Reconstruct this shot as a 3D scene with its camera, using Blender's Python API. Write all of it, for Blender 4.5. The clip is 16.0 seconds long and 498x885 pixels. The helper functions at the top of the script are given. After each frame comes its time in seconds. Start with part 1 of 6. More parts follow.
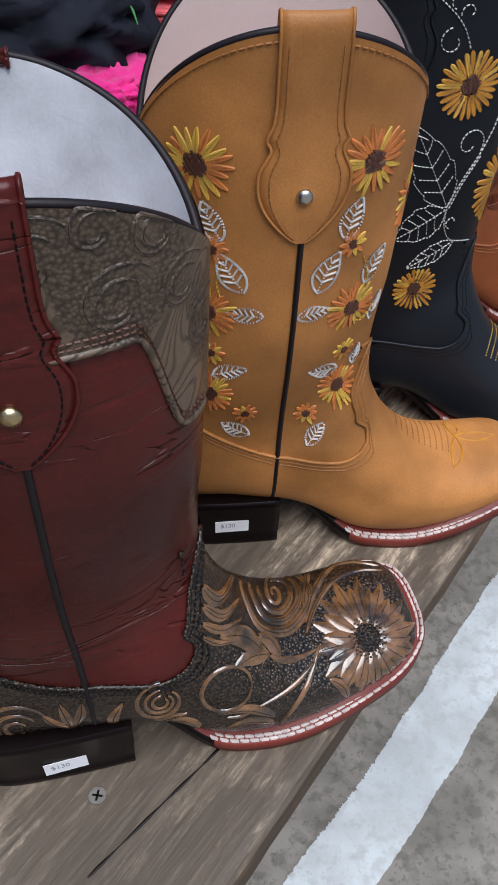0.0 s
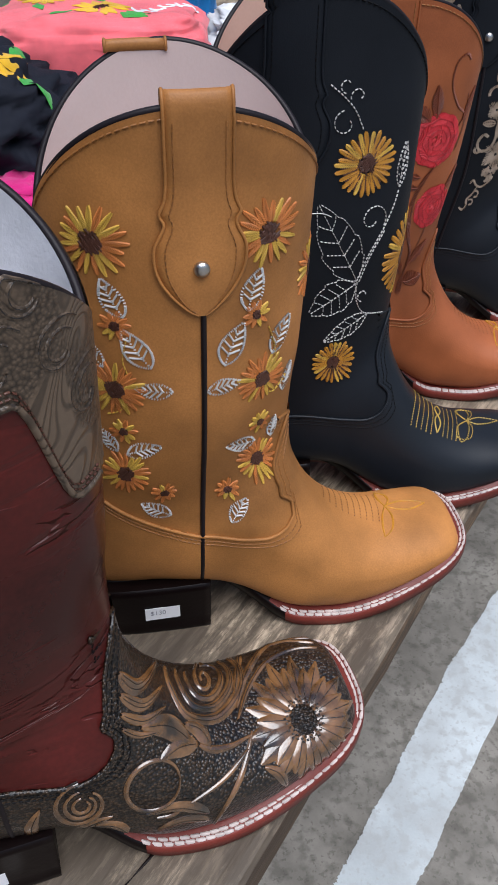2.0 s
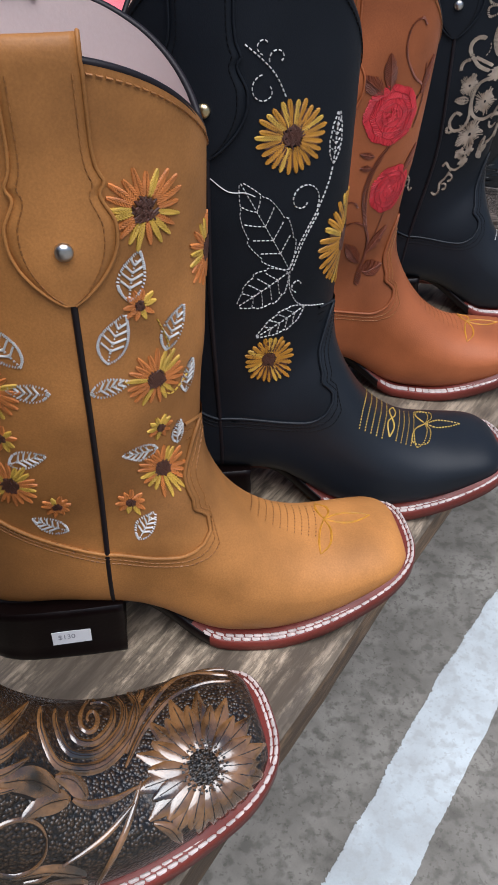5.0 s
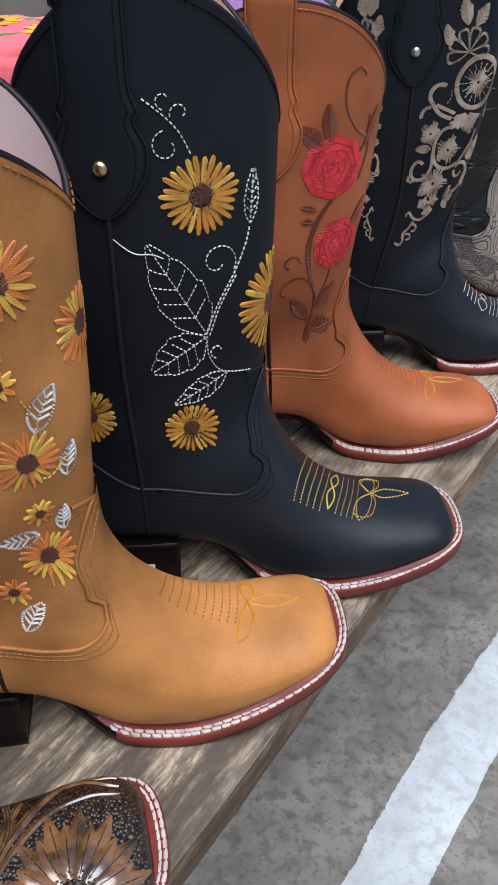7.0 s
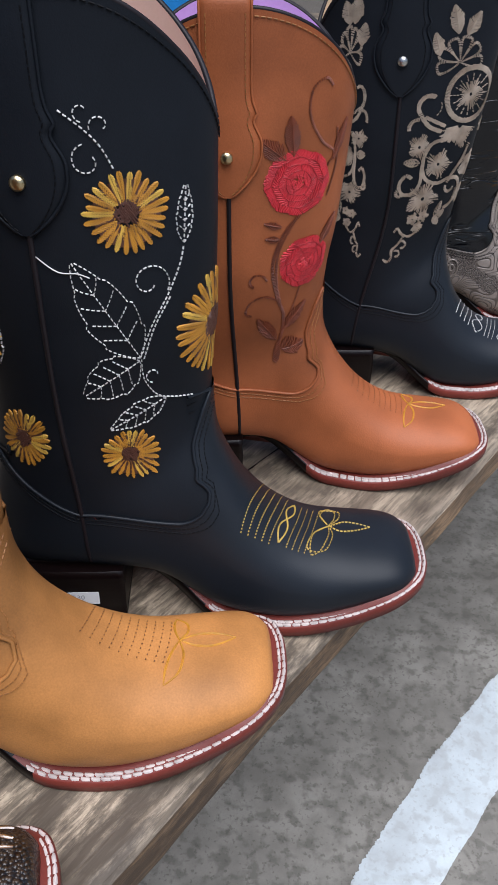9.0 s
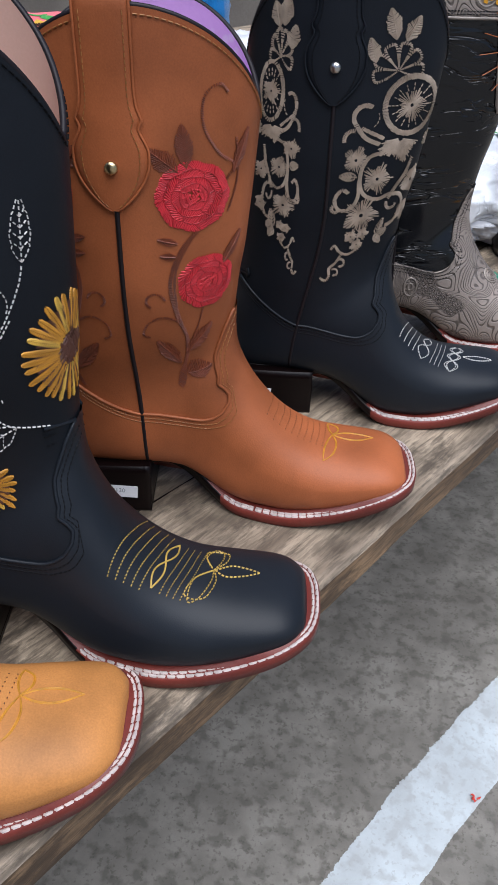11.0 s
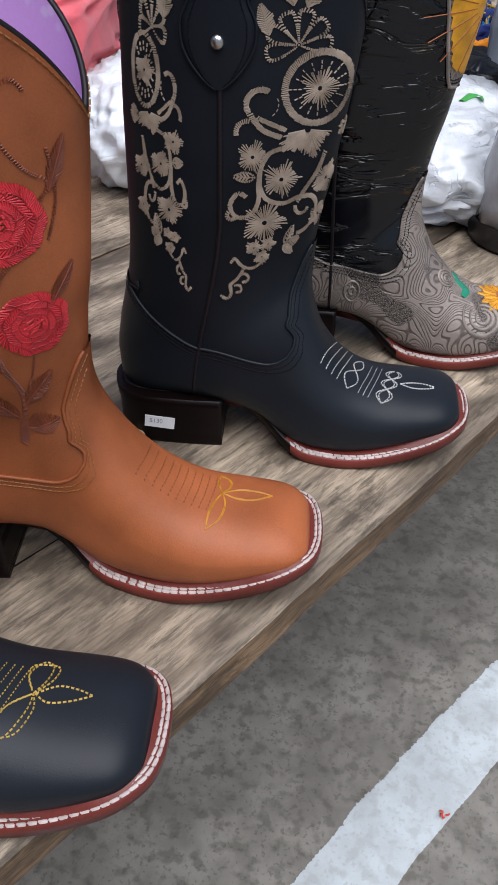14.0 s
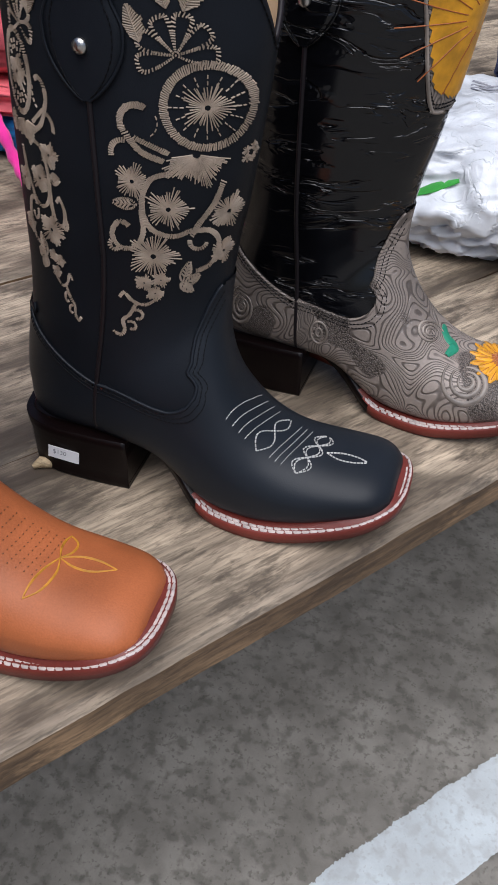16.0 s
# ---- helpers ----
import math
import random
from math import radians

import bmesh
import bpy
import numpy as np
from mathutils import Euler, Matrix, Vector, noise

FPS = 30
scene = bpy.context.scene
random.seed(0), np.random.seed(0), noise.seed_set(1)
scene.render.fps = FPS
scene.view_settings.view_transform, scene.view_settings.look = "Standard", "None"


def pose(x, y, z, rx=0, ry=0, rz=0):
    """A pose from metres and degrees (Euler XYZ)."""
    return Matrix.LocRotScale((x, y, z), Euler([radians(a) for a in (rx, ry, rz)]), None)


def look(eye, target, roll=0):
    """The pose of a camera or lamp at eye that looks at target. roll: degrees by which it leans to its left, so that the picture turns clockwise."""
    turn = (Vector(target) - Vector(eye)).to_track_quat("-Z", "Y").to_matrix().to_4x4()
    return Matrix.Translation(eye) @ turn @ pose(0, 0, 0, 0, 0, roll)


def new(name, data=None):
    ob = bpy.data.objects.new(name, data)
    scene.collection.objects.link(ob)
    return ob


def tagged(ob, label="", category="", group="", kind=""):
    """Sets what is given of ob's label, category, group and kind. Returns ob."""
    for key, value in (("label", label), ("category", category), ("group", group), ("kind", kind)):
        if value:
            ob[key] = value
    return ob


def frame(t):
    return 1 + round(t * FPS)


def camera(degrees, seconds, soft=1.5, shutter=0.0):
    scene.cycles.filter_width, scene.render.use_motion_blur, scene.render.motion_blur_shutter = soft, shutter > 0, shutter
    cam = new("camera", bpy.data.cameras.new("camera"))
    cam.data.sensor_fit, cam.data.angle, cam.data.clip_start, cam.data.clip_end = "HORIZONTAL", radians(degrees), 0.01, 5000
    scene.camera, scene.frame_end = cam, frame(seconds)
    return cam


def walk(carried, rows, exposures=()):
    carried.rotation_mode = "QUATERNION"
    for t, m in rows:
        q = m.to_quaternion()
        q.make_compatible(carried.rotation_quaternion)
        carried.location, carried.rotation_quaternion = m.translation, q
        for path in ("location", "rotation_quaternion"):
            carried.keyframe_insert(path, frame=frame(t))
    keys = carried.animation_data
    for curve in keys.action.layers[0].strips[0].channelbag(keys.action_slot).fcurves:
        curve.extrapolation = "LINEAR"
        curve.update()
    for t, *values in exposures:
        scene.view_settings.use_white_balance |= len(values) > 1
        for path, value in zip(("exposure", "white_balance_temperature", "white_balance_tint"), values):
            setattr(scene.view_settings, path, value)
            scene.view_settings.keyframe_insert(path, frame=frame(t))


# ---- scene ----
cam = camera(33.9, 16.0, 1.6)
PATH = [
    (0, (0.0122, 0.0104, 0.4576), (0.0635, 1.2815, -0.7291), 2),
    (0.5, (0.0157, 0.0122, 0.4559), (0.1261, 1.3294, -0.6751), 1.3),
    (1, (0.0235, 0.0139, 0.4541), (0.1653, 1.372, -0.6247), 1.2),
    (1.5, (0.0348, 0.0122, 0.4498), (0.1818, 1.4016, -0.5873), 0.7),
    (2, (0.0357, 0.0096, 0.4437), (0.1783, 1.4042, -0.5873), 0.9),
    (2.5, (0.0409, 0.0165, 0.435), (0.1783, 1.4103, -0.5977), 0.8),
    (3, (0.047, 0.0209, 0.4237), (0.1783, 1.4129, -0.6116), 0.6),
    (3.5, (0.0635, 0.0278, 0.4141), (0.1897, 1.4077, -0.6386), 0.6),
    (3.7, (0.0687, 0.0313, 0.4124), (0.194, 1.412, -0.6386), 0.4),
    (5.8, (0.1218, 0.0722, 0.4193), (0.2184, 1.4738, -0.6064), 0.6),
    (6, (0.1279, 0.0774, 0.4185), (0.2218, 1.4842, -0.6012), 0.6),
    (6.5, (0.1436, 0.0844, 0.4159), (0.2358, 1.5051, -0.5838), 0.4),
    (7, (0.1618, 0.0974, 0.4159), (0.2401, 1.5277, -0.5716), 0.2),
    (7.5, (0.1757, 0.1096, 0.4141), (0.2297, 1.5416, -0.5716), -0.1),
    (8, (0.1949, 0.1166, 0.4159), (0.2349, 1.5486, -0.5716), -0.3),
    (8.2, (0.2036, 0.1201, 0.4141), (0.2375, 1.5547, -0.5707), -0.2),
    (10.3, (0.2662, 0.1514, 0.4133), (0.1975, 1.586, -0.5681), 1.3),
    (10.5, (0.2828, 0.1618, 0.4089), (0.214, 1.5956, -0.5751), 1.6),
    (11, (0.3062, 0.1783, 0.4098), (0.2532, 1.6112, -0.5759), 1.7),
    (11.5, (0.3245, 0.2036, 0.4159), (0.281, 1.6347, -0.5725), 1.9),
    (12, (0.3341, 0.2149, 0.4167), (0.2854, 1.6469, -0.5698), 1.7),
    (12.5, (0.3437, 0.2323, 0.4133), (0.3045, 1.6626, -0.5768), 1.3),
    (13, (0.3628, 0.2636, 0.408), (0.3219, 1.6843, -0.596), 1.2),
    (13.5, (0.3758, 0.2949, 0.4106), (0.3097, 1.6817, -0.6386), 1.2),
    (14, (0.3924, 0.3158, 0.4098), (0.3062, 1.6791, -0.6682), 1.4),
    (14.5, (0.428, 0.3384, 0.4089), (0.3228, 1.6895, -0.683), 1.6),
    (15, (0.462, 0.3732, 0.408), (0.2897, 1.7122, -0.6899), 1.7),
    (15.5, (0.4959, 0.4028, 0.4115), (0.2636, 1.7278, -0.6916), 1.9),
    (16, (0.5368, 0.4341, 0.4072), (0.1766, 1.7243, -0.7038), 2.1),
]
EXPOSURES = [(0.0, 0.0, 6000, 10.0), (4.0, 0.04, 5980, 10.0), (8.0, 0.19, 5880, 10.0), (11.0, 0.08, 5880, 10.0), (13.5, -0.03, 6000, 10.0), (16.0, -0.12, 6080, 11.0)]
walk(cam, [(t, look(eye, target, roll)) for t, eye, target, roll in PATH], EXPOSURES)

# ---- light ----
world = bpy.data.worlds.new("sky")
scene.world = world
world.use_nodes = True
wn, wl = world.node_tree.nodes, world.node_tree.links
sky = wn.new("ShaderNodeTexSky")
sky.sky_type, sky.sun_disc = "NISHITA", False
sky.sun_elevation, sky.sun_rotation = radians(70), radians(154)
sky.air_density, sky.dust_density = 1.0, 3.0
wl.new(sky.outputs[0], wn["Background"].inputs[0])
wn["Background"].inputs[1].default_value = 0.092
sun = new("sun", bpy.data.lights.new("sun", "SUN"))
sun.data.energy, sun.data.angle, sun.data.color = 3.5, radians(60), (1.0, 0.98, 0.96)
sun.matrix_world = look((0.33, -0.72, 1.9), (0, 0, 0))


# ---- materials ----
def material(name, colour, rough=0.5, spread=0.12, grain=60.0, bump=0.15, coat=0.0, metal=0.0, stain=8.0, rand=0.0, spec=0.5):
    """A surface with broad stains, fine grain and relief, in object space."""
    m = bpy.data.materials.new(name)
    m.use_nodes = True
    nodes, links = m.node_tree.nodes, m.node_tree.links
    b = nodes["Principled BSDF"]
    co = nodes.new("ShaderNodeTexCoord")
    big, fine = nodes.new("ShaderNodeTexNoise"), nodes.new("ShaderNodeTexNoise")
    big.inputs["Scale"].default_value, big.inputs["Detail"].default_value = stain, 5
    fine.inputs["Scale"].default_value, fine.inputs["Detail"].default_value = grain * 10, 4
    for n in (big, fine):
        links.new(co.outputs["Object"], n.inputs["Vector"])
    mix = nodes.new("ShaderNodeMixRGB")
    mix.inputs[1].default_value = (*[c * (1 - spread * 1.6) for c in colour], 1)
    mix.inputs[2].default_value = (*[min(1, c * (1 + spread)) for c in colour], 1)
    ramp = nodes.new("ShaderNodeValToRGB")
    ramp.color_ramp.elements[0].position, ramp.color_ramp.elements[1].position = 0.33, 0.62
    links.new(big.outputs["Fac"], ramp.inputs[0])
    links.new(ramp.outputs[0], mix.inputs[0])
    second = nodes.new("ShaderNodeMixRGB")
    second.blend_type, second.inputs[0].default_value = "OVERLAY", min(1.0, spread * 0.8)
    links.new(mix.outputs[0], second.inputs[1])
    links.new(fine.outputs["Fac"], second.inputs[2])
    out = second.outputs[0]
    if rand:
        info, hue = nodes.new("ShaderNodeObjectInfo"), nodes.new("ShaderNodeHueSaturation")
        span = nodes.new("ShaderNodeMapRange")
        span.inputs[3].default_value, span.inputs[4].default_value = 1 - rand, 1 + rand
        links.new(info.outputs["Random"], span.inputs[0])
        links.new(span.outputs[0], hue.inputs["Value"])
        links.new(out, hue.inputs["Color"])
        out = hue.outputs[0]
    links.new(out, b.inputs["Base Color"])
    rr = nodes.new("ShaderNodeMapRange")
    rr.inputs[3].default_value, rr.inputs[4].default_value = max(0.03, rough - 0.1), min(1, rough + 0.1)
    links.new(big.outputs["Fac"], rr.inputs[0])
    links.new(rr.outputs[0], b.inputs["Roughness"])
    b.inputs["Metallic"].default_value = metal
    b.inputs["Coat Weight"].default_value = coat
    b.inputs["Coat Roughness"].default_value = 0.15
    b.inputs["Specular IOR Level"].default_value = spec
    bp = nodes.new("ShaderNodeBump")
    bp.inputs["Strength"].default_value, bp.inputs["Distance"].default_value = bump, 0.001
    links.new(fine.outputs["Fac"], bp.inputs["Height"])
    links.new(bp.outputs[0], b.inputs["Normal"])
    return m


TAN = material("tan_leather", (0.405, 0.172, 0.048), 0.5, 0.30, 90, 0.14, stain=11, spec=0.3)
BLACK = material("black_leather", (0.0084, 0.0102, 0.0138), 0.50, 0.25, 120, 0.12, spec=0.15)
# same black leather for the feet, lighter and bluer to paint in sky sheen
BLACK_SKYLIT = material("black_leather_skylit", (0.0098, 0.0123, 0.0168), 0.42, 0.2, 120, 0.1, spec=0.26)
RUST = material("rust_leather", (0.335, 0.098, 0.034), 0.45, 0.24, 90, 0.16, stain=11, spec=0.3)
LINING = material("pale_pink_lining", (0.70, 0.55, 0.51), 0.6, 0.06, 60, 0.1)
LINING_W = material("white_lining", (0.68, 0.68, 0.71), 0.55, 0.16, 60, 0.2, stain=22)
LINING_P = material("lilac_lining", (0.58, 0.32, 0.66), 0.6, 0.1, 60, 0.1)
_n, _l = LINING_P.node_tree.nodes, LINING_P.node_tree.links
_v, _r, _m = _n.new("ShaderNodeTexVoronoi"), _n.new("ShaderNodeValToRGB"), _n.new("ShaderNodeMixRGB")
_v.inputs["Scale"].default_value = 95
_l.new(_n["Texture Coordinate"].outputs["Object"], _v.inputs["Vector"])
_r.color_ramp.elements[0].position, _r.color_ramp.elements[0].color = 0.16, (0.5, 0.5, 0.5, 1)
_r.color_ramp.elements[1].position, _r.color_ramp.elements[1].color = 0.30, (0, 0, 0, 1)
_l.new(_v.outputs["Distance"], _r.inputs[0])
_l.new(_r.outputs[0], _m.inputs[0])
_l.new(_n["Principled BSDF"].inputs["Base Color"].links[0].from_socket, _m.inputs[1])
_m.inputs[2].default_value = (0.72, 0.62, 0.78, 1)
_l.new(_m.outputs[0], _n["Principled BSDF"].inputs["Base Color"])
LINING_B = material("tan_pink_lining", (0.60, 0.38, 0.30), 0.6, 0.08, 60, 0.1)
LINING_C = material("cream_lining", (0.66, 0.5, 0.33), 0.6, 0.08, 60, 0.1)
SOLE = material("mahogany_sole_edge", (0.150, 0.026, 0.018), 0.42, 0.25, 40, 0.2, spec=0.4)
HEEL = material("dark_heel_stack", (0.0045, 0.0022, 0.0022), 0.32, 0.2, 40, 0.1, spec=0.2)
PIPING = material("black_piping", (0.012, 0.009, 0.011), 0.45, 0.2, 60, 0.1, spec=0.25)
NICKEL = material("nickel", (0.55, 0.53, 0.5), 0.28, 0.05, 60, 0.05, metal=1.0)
BRASS = material("brass", (0.58, 0.46, 0.26), 0.28, 0.05, 60, 0.05, metal=1.0)
LABEL = material("white_price_sticker", (0.78, 0.78, 0.8), 0.6, 0.03, 60, 0.02)
INK = material("grey_ink", (0.25, 0.25, 0.28), 0.6, 0.03, 60, 0.02)


def thread(name, colour, rough=0.42):
    return material(name, colour, rough, 0.15, 150, 0.3, stain=120)


T_WHITE = thread("white_thread", (0.60, 0.58, 0.56))
T_WELT = thread("pale_welt_thread", (0.56, 0.47, 0.44))
T_GOLD = thread("gold_thread", (0.52, 0.235, 0.02))
T_YEL = thread("yellow_thread", (0.66, 0.40, 0.06))
T_ORA = thread("orange_thread", (0.60, 0.195, 0.045))
T_BRN = thread("dark_brown_thread", (0.085, 0.030, 0.018))
T_RED = thread("red_thread", (0.60, 0.028, 0.04))
T_RED2 = thread("deep_red_thread", (0.38, 0.012, 0.018))
T_RUST = thread("brown_red_thread", (0.185, 0.046, 0.020))
T_SILV = thread("taupe_thread", (0.36, 0.28, 0.21))
T_TAN = thread("tan_thread", (0.30, 0.12, 0.03))
T_DARK = material("black_thread", (0.004, 0.004, 0.005), 0.6, 0.15, 150, 0.3, stain=120, spec=0.15)


def pebbled(name, colour, dark, scale, rough, strength, coat=0.0, crinkle=False, spread=0.25, spec=0.5):
    """Leather with a stamped pebble ground, or with long crinkles round the leg."""
    m = material(name, colour, rough, spread, 40, 0.2, coat, spec=spec)
    nodes, links = m.node_tree.nodes, m.node_tree.links
    b = nodes["Principled BSDF"]
    co, mp = nodes.new("ShaderNodeTexCoord"), nodes.new("ShaderNodeMapping")
    links.new(co.outputs["Object"], mp.inputs[0])
    bp = nodes.new("ShaderNodeBump")
    bp.inputs["Strength"].default_value = strength
    if crinkle:
        mp.inputs["Scale"].default_value = (1.0, 1.0, 3.6)
        tx = nodes.new("ShaderNodeTexNoise")
        tx.inputs["Scale"].default_value, tx.inputs["Detail"].default_value, tx.inputs["Distortion"].default_value = scale, 3, 1.2
        ramp = nodes.new("ShaderNodeValToRGB")
        for pos, val in ((0.40, 0.5), (0.5, 0.0), (0.53, 1.0)):
            el = ramp.color_ramp.elements.new(pos)
            el.color = (val, val, val, 1)
        ramp.color_ramp.elements[0].color = (0.5, 0.5, 0.5, 1)
        ramp.color_ramp.elements[-1].color = (0.5, 0.5, 0.5, 1)
        links.new(mp.outputs[0], tx.inputs["Vector"])
        links.new(tx.outputs["Fac"], ramp.inputs[0])
        # creases gather in patches; between them the leather lies smooth
        where, cut, mul = nodes.new("ShaderNodeTexNoise"), nodes.new("ShaderNodeMapRange"), nodes.new("ShaderNodeMixRGB")
        where.inputs["Scale"].default_value = scale * 0.9
        links.new(mp.outputs[0], where.inputs["Vector"])
        cut.inputs[1].default_value, cut.inputs[2].default_value = 0.45, 0.55
        links.new(where.outputs["Fac"], cut.inputs[0])
        links.new(cut.outputs[0], mul.inputs[0])
        mul.inputs[1].default_value = (0.5, 0.5, 0.5, 1)
        links.new(ramp.outputs[0], mul.inputs[2])
        links.new(mul.outputs[0], bp.inputs["Height"])
        bp.inputs["Distance"].default_value = 0.0016
    else:
        tx = nodes.new("ShaderNodeTexVoronoi")
        tx.inputs["Scale"].default_value = scale
        links.new(mp.outputs[0], tx.inputs["Vector"])
        inv = nodes.new("ShaderNodeMath")
        inv.operation = "SUBTRACT"
        inv.inputs[0].default_value = 1.0
        links.new(tx.outputs["Distance"], inv.inputs[1])
        links.new(inv.outputs[0], bp.inputs["Height"])
        bp.inputs["Distance"].default_value = 0.0012
        mix = nodes.new("ShaderNodeMixRGB")
        mix.inputs[1].default_value, mix.inputs[2].default_value = (*colour, 1), (*dark, 1)
        rp = nodes.new("ShaderNodeValToRGB")
        rp.color_ramp.elements[0].position, rp.color_ramp.elements[1].position = 0.25, 0.6
        links.new(tx.outputs["Distance"], rp.inputs[0])
        links.new(rp.outputs[0], mix.inputs[0])
        links.new(mix.outputs[0], b.inputs["Base Color"])
    links.new(bp.outputs[0], b.inputs["Normal"])
    return m


def carved(name, colour, dark, bands, lines, rough, pebbles, coat=0.0, strength=0.8, share=0.47):
    """Tooled leather: bundles of flowing cut lines, and a stamped pebble ground between them."""
    m = material(name, colour, rough, 0.25, 40, 0.2, coat)
    nodes, links = m.node_tree.nodes, m.node_tree.links
    b = nodes["Principled BSDF"]
    co = nodes.new("ShaderNodeTexCoord")

    def tex(kind, scale):
        t = nodes.new(kind)
        t.inputs["Scale"].default_value = scale
        links.new(co.outputs["Object"], t.inputs["Vector"])
        return t

    def calc(op, x, y=None, clamp=False):
        n = nodes.new("ShaderNodeMath")
        n.operation, n.use_clamp = op, clamp
        for i, q in enumerate((x, y)):
            if q is None:
                continue
            if isinstance(q, (int, float)):
                n.inputs[i].default_value = q
            else:
                links.new(q, n.inputs[i])
        return n.outputs[0]

    flow = tex("ShaderNodeTexNoise", bands)
    flow.inputs["Detail"].default_value, flow.inputs["Distortion"].default_value = 0.0, 0.9
    wave = calc("SINE", calc("MULTIPLY", flow.outputs["Fac"], lines))
    groove = calc("MULTIPLY_ADD", wave, 1.0)
    groove.node.inputs[2].default_value = 1.3
    groove.node.use_clamp = True
    dots = tex("ShaderNodeTexVoronoi", pebbles)
    bead = calc("SUBTRACT", 1.0, calc("MULTIPLY", dots.outputs["Distance"], 1.25), True)
    which = tex("ShaderNodeTexNoise", bands * 1.15)
    which.inputs["Detail"].default_value = 0.0
    pick = nodes.new("ShaderNodeMapRange")
    pick.inputs[1].default_value, pick.inputs[2].default_value = share, share + 0.03
    links.new(which.outputs["Fac"], pick.inputs[0])
    mix = nodes.new("ShaderNodeMixRGB")
    links.new(pick.outputs[0], mix.inputs[0])
    links.new(bead, mix.inputs[1])
    links.new(groove, mix.inputs[2])
    src = b.inputs["Base Color"].links[0].from_socket
    col = nodes.new("ShaderNodeMixRGB")
    col.inputs[1].default_value = (*dark, 1)
    links.new(src, col.inputs[2])
    links.new(mix.outputs[0], col.inputs[0])
    links.new(col.outputs[0], b.inputs["Base Color"])
    bp = nodes.new("ShaderNodeBump")
    bp.inputs["Strength"].default_value, bp.inputs["Distance"].default_value = strength, 0.0011
    links.new(mix.outputs[0], bp.inputs["Height"])
    links.new(bp.outputs[0], b.inputs["Normal"])
    return m


OXBLOOD = pebbled("oxblood_leather", (0.060, 0.0090, 0.0075), None, 13, 0.28, 0.9, 0.05, True, 0.45, 0.25)
PATENT = pebbled("crinkled_black_patent", (0.003, 0.003, 0.004), None, 19, 0.15, 1.0, 0.0, True, 0.2, 0.5)
TOOL_DARK = pebbled("tooled_dark_ground", (0.050, 0.029, 0.015), (0.004, 0.0025, 0.002), 520, 0.28, 1.0, 0.25)
TOOLED = material("tooled_brown_leather", (0.135, 0.064, 0.023), 0.22, 0.55, 30, 0.3, coat=1.0, stain=60)
for _m in (TOOLED, TOOL_DARK):  # lacquered
    _m.node_tree.nodes["Principled BSDF"].inputs["Coat IOR"].default_value = 1.85
TOOL_CUT = material("dark_tooled_cut", (0.010, 0.006, 0.004), 0.4, 0.2, 30, 0.2)
YOKE = carved("tooled_grey_brown_leather", (0.110, 0.076, 0.050), (0.030, 0.020, 0.013), 24, 110, 0.34, 620, 0.1, 0.4, 0.50)
GREYT = material("tooled_grey_leather", (0.27, 0.225, 0.19), 0.4, 0.25, 30, 0.4, coat=0.1, stain=40)
GREYD = carved("tooled_grey_ground", (0.27, 0.222, 0.19), (0.040, 0.030, 0.025), 21, 170, 0.38, 900, 0.15, 0.9, 0.38)
GREYC = material("dark_carved_cut", (0.035, 0.026, 0.022), 0.5, 0.2, 30, 0.2)
PAINT_YEL = material("yellow_painted_leather", (0.66, 0.30, 0.012), 0.4, 0.2, 30, 0.3, stain=60)
PAINT_ORA = material("orange_painted_cut", (0.30, 0.075, 0.012), 0.45, 0.2, 30, 0.2)
PAINT_GRN = material("green_painted_leather", (0.02, 0.21, 0.12), 0.4, 0.2, 30, 0.3)


# ---- helpers of this scene ----
def mesh_from(name, verts, faces, mats, smooth=True, index=None):
    me = bpy.data.meshes.new(name)
    me.from_pydata([tuple(v) for v in verts], [], faces)
    for m in (mats if isinstance(mats, (list, tuple)) else [mats]):
        me.materials.append(m)
    me.polygons.foreach_set("use_smooth", [smooth] * len(faces))
    if index is not None:
        me.polygons.foreach_set("material_index", index)
    me.update()
    return me


def part(name, data, parent, label=""):
    """Links a mesh as one object under its thing."""
    ob = new(name, data)
    ob.parent = parent
    return tagged(ob, label)


def thing(name, label, category, at, rz=0.0, group=""):
    e = new(name)
    e.empty_display_size = 0.05
    e.matrix_basis = pose(*at, 0, 0, rz)
    return tagged(e, label, category, group)


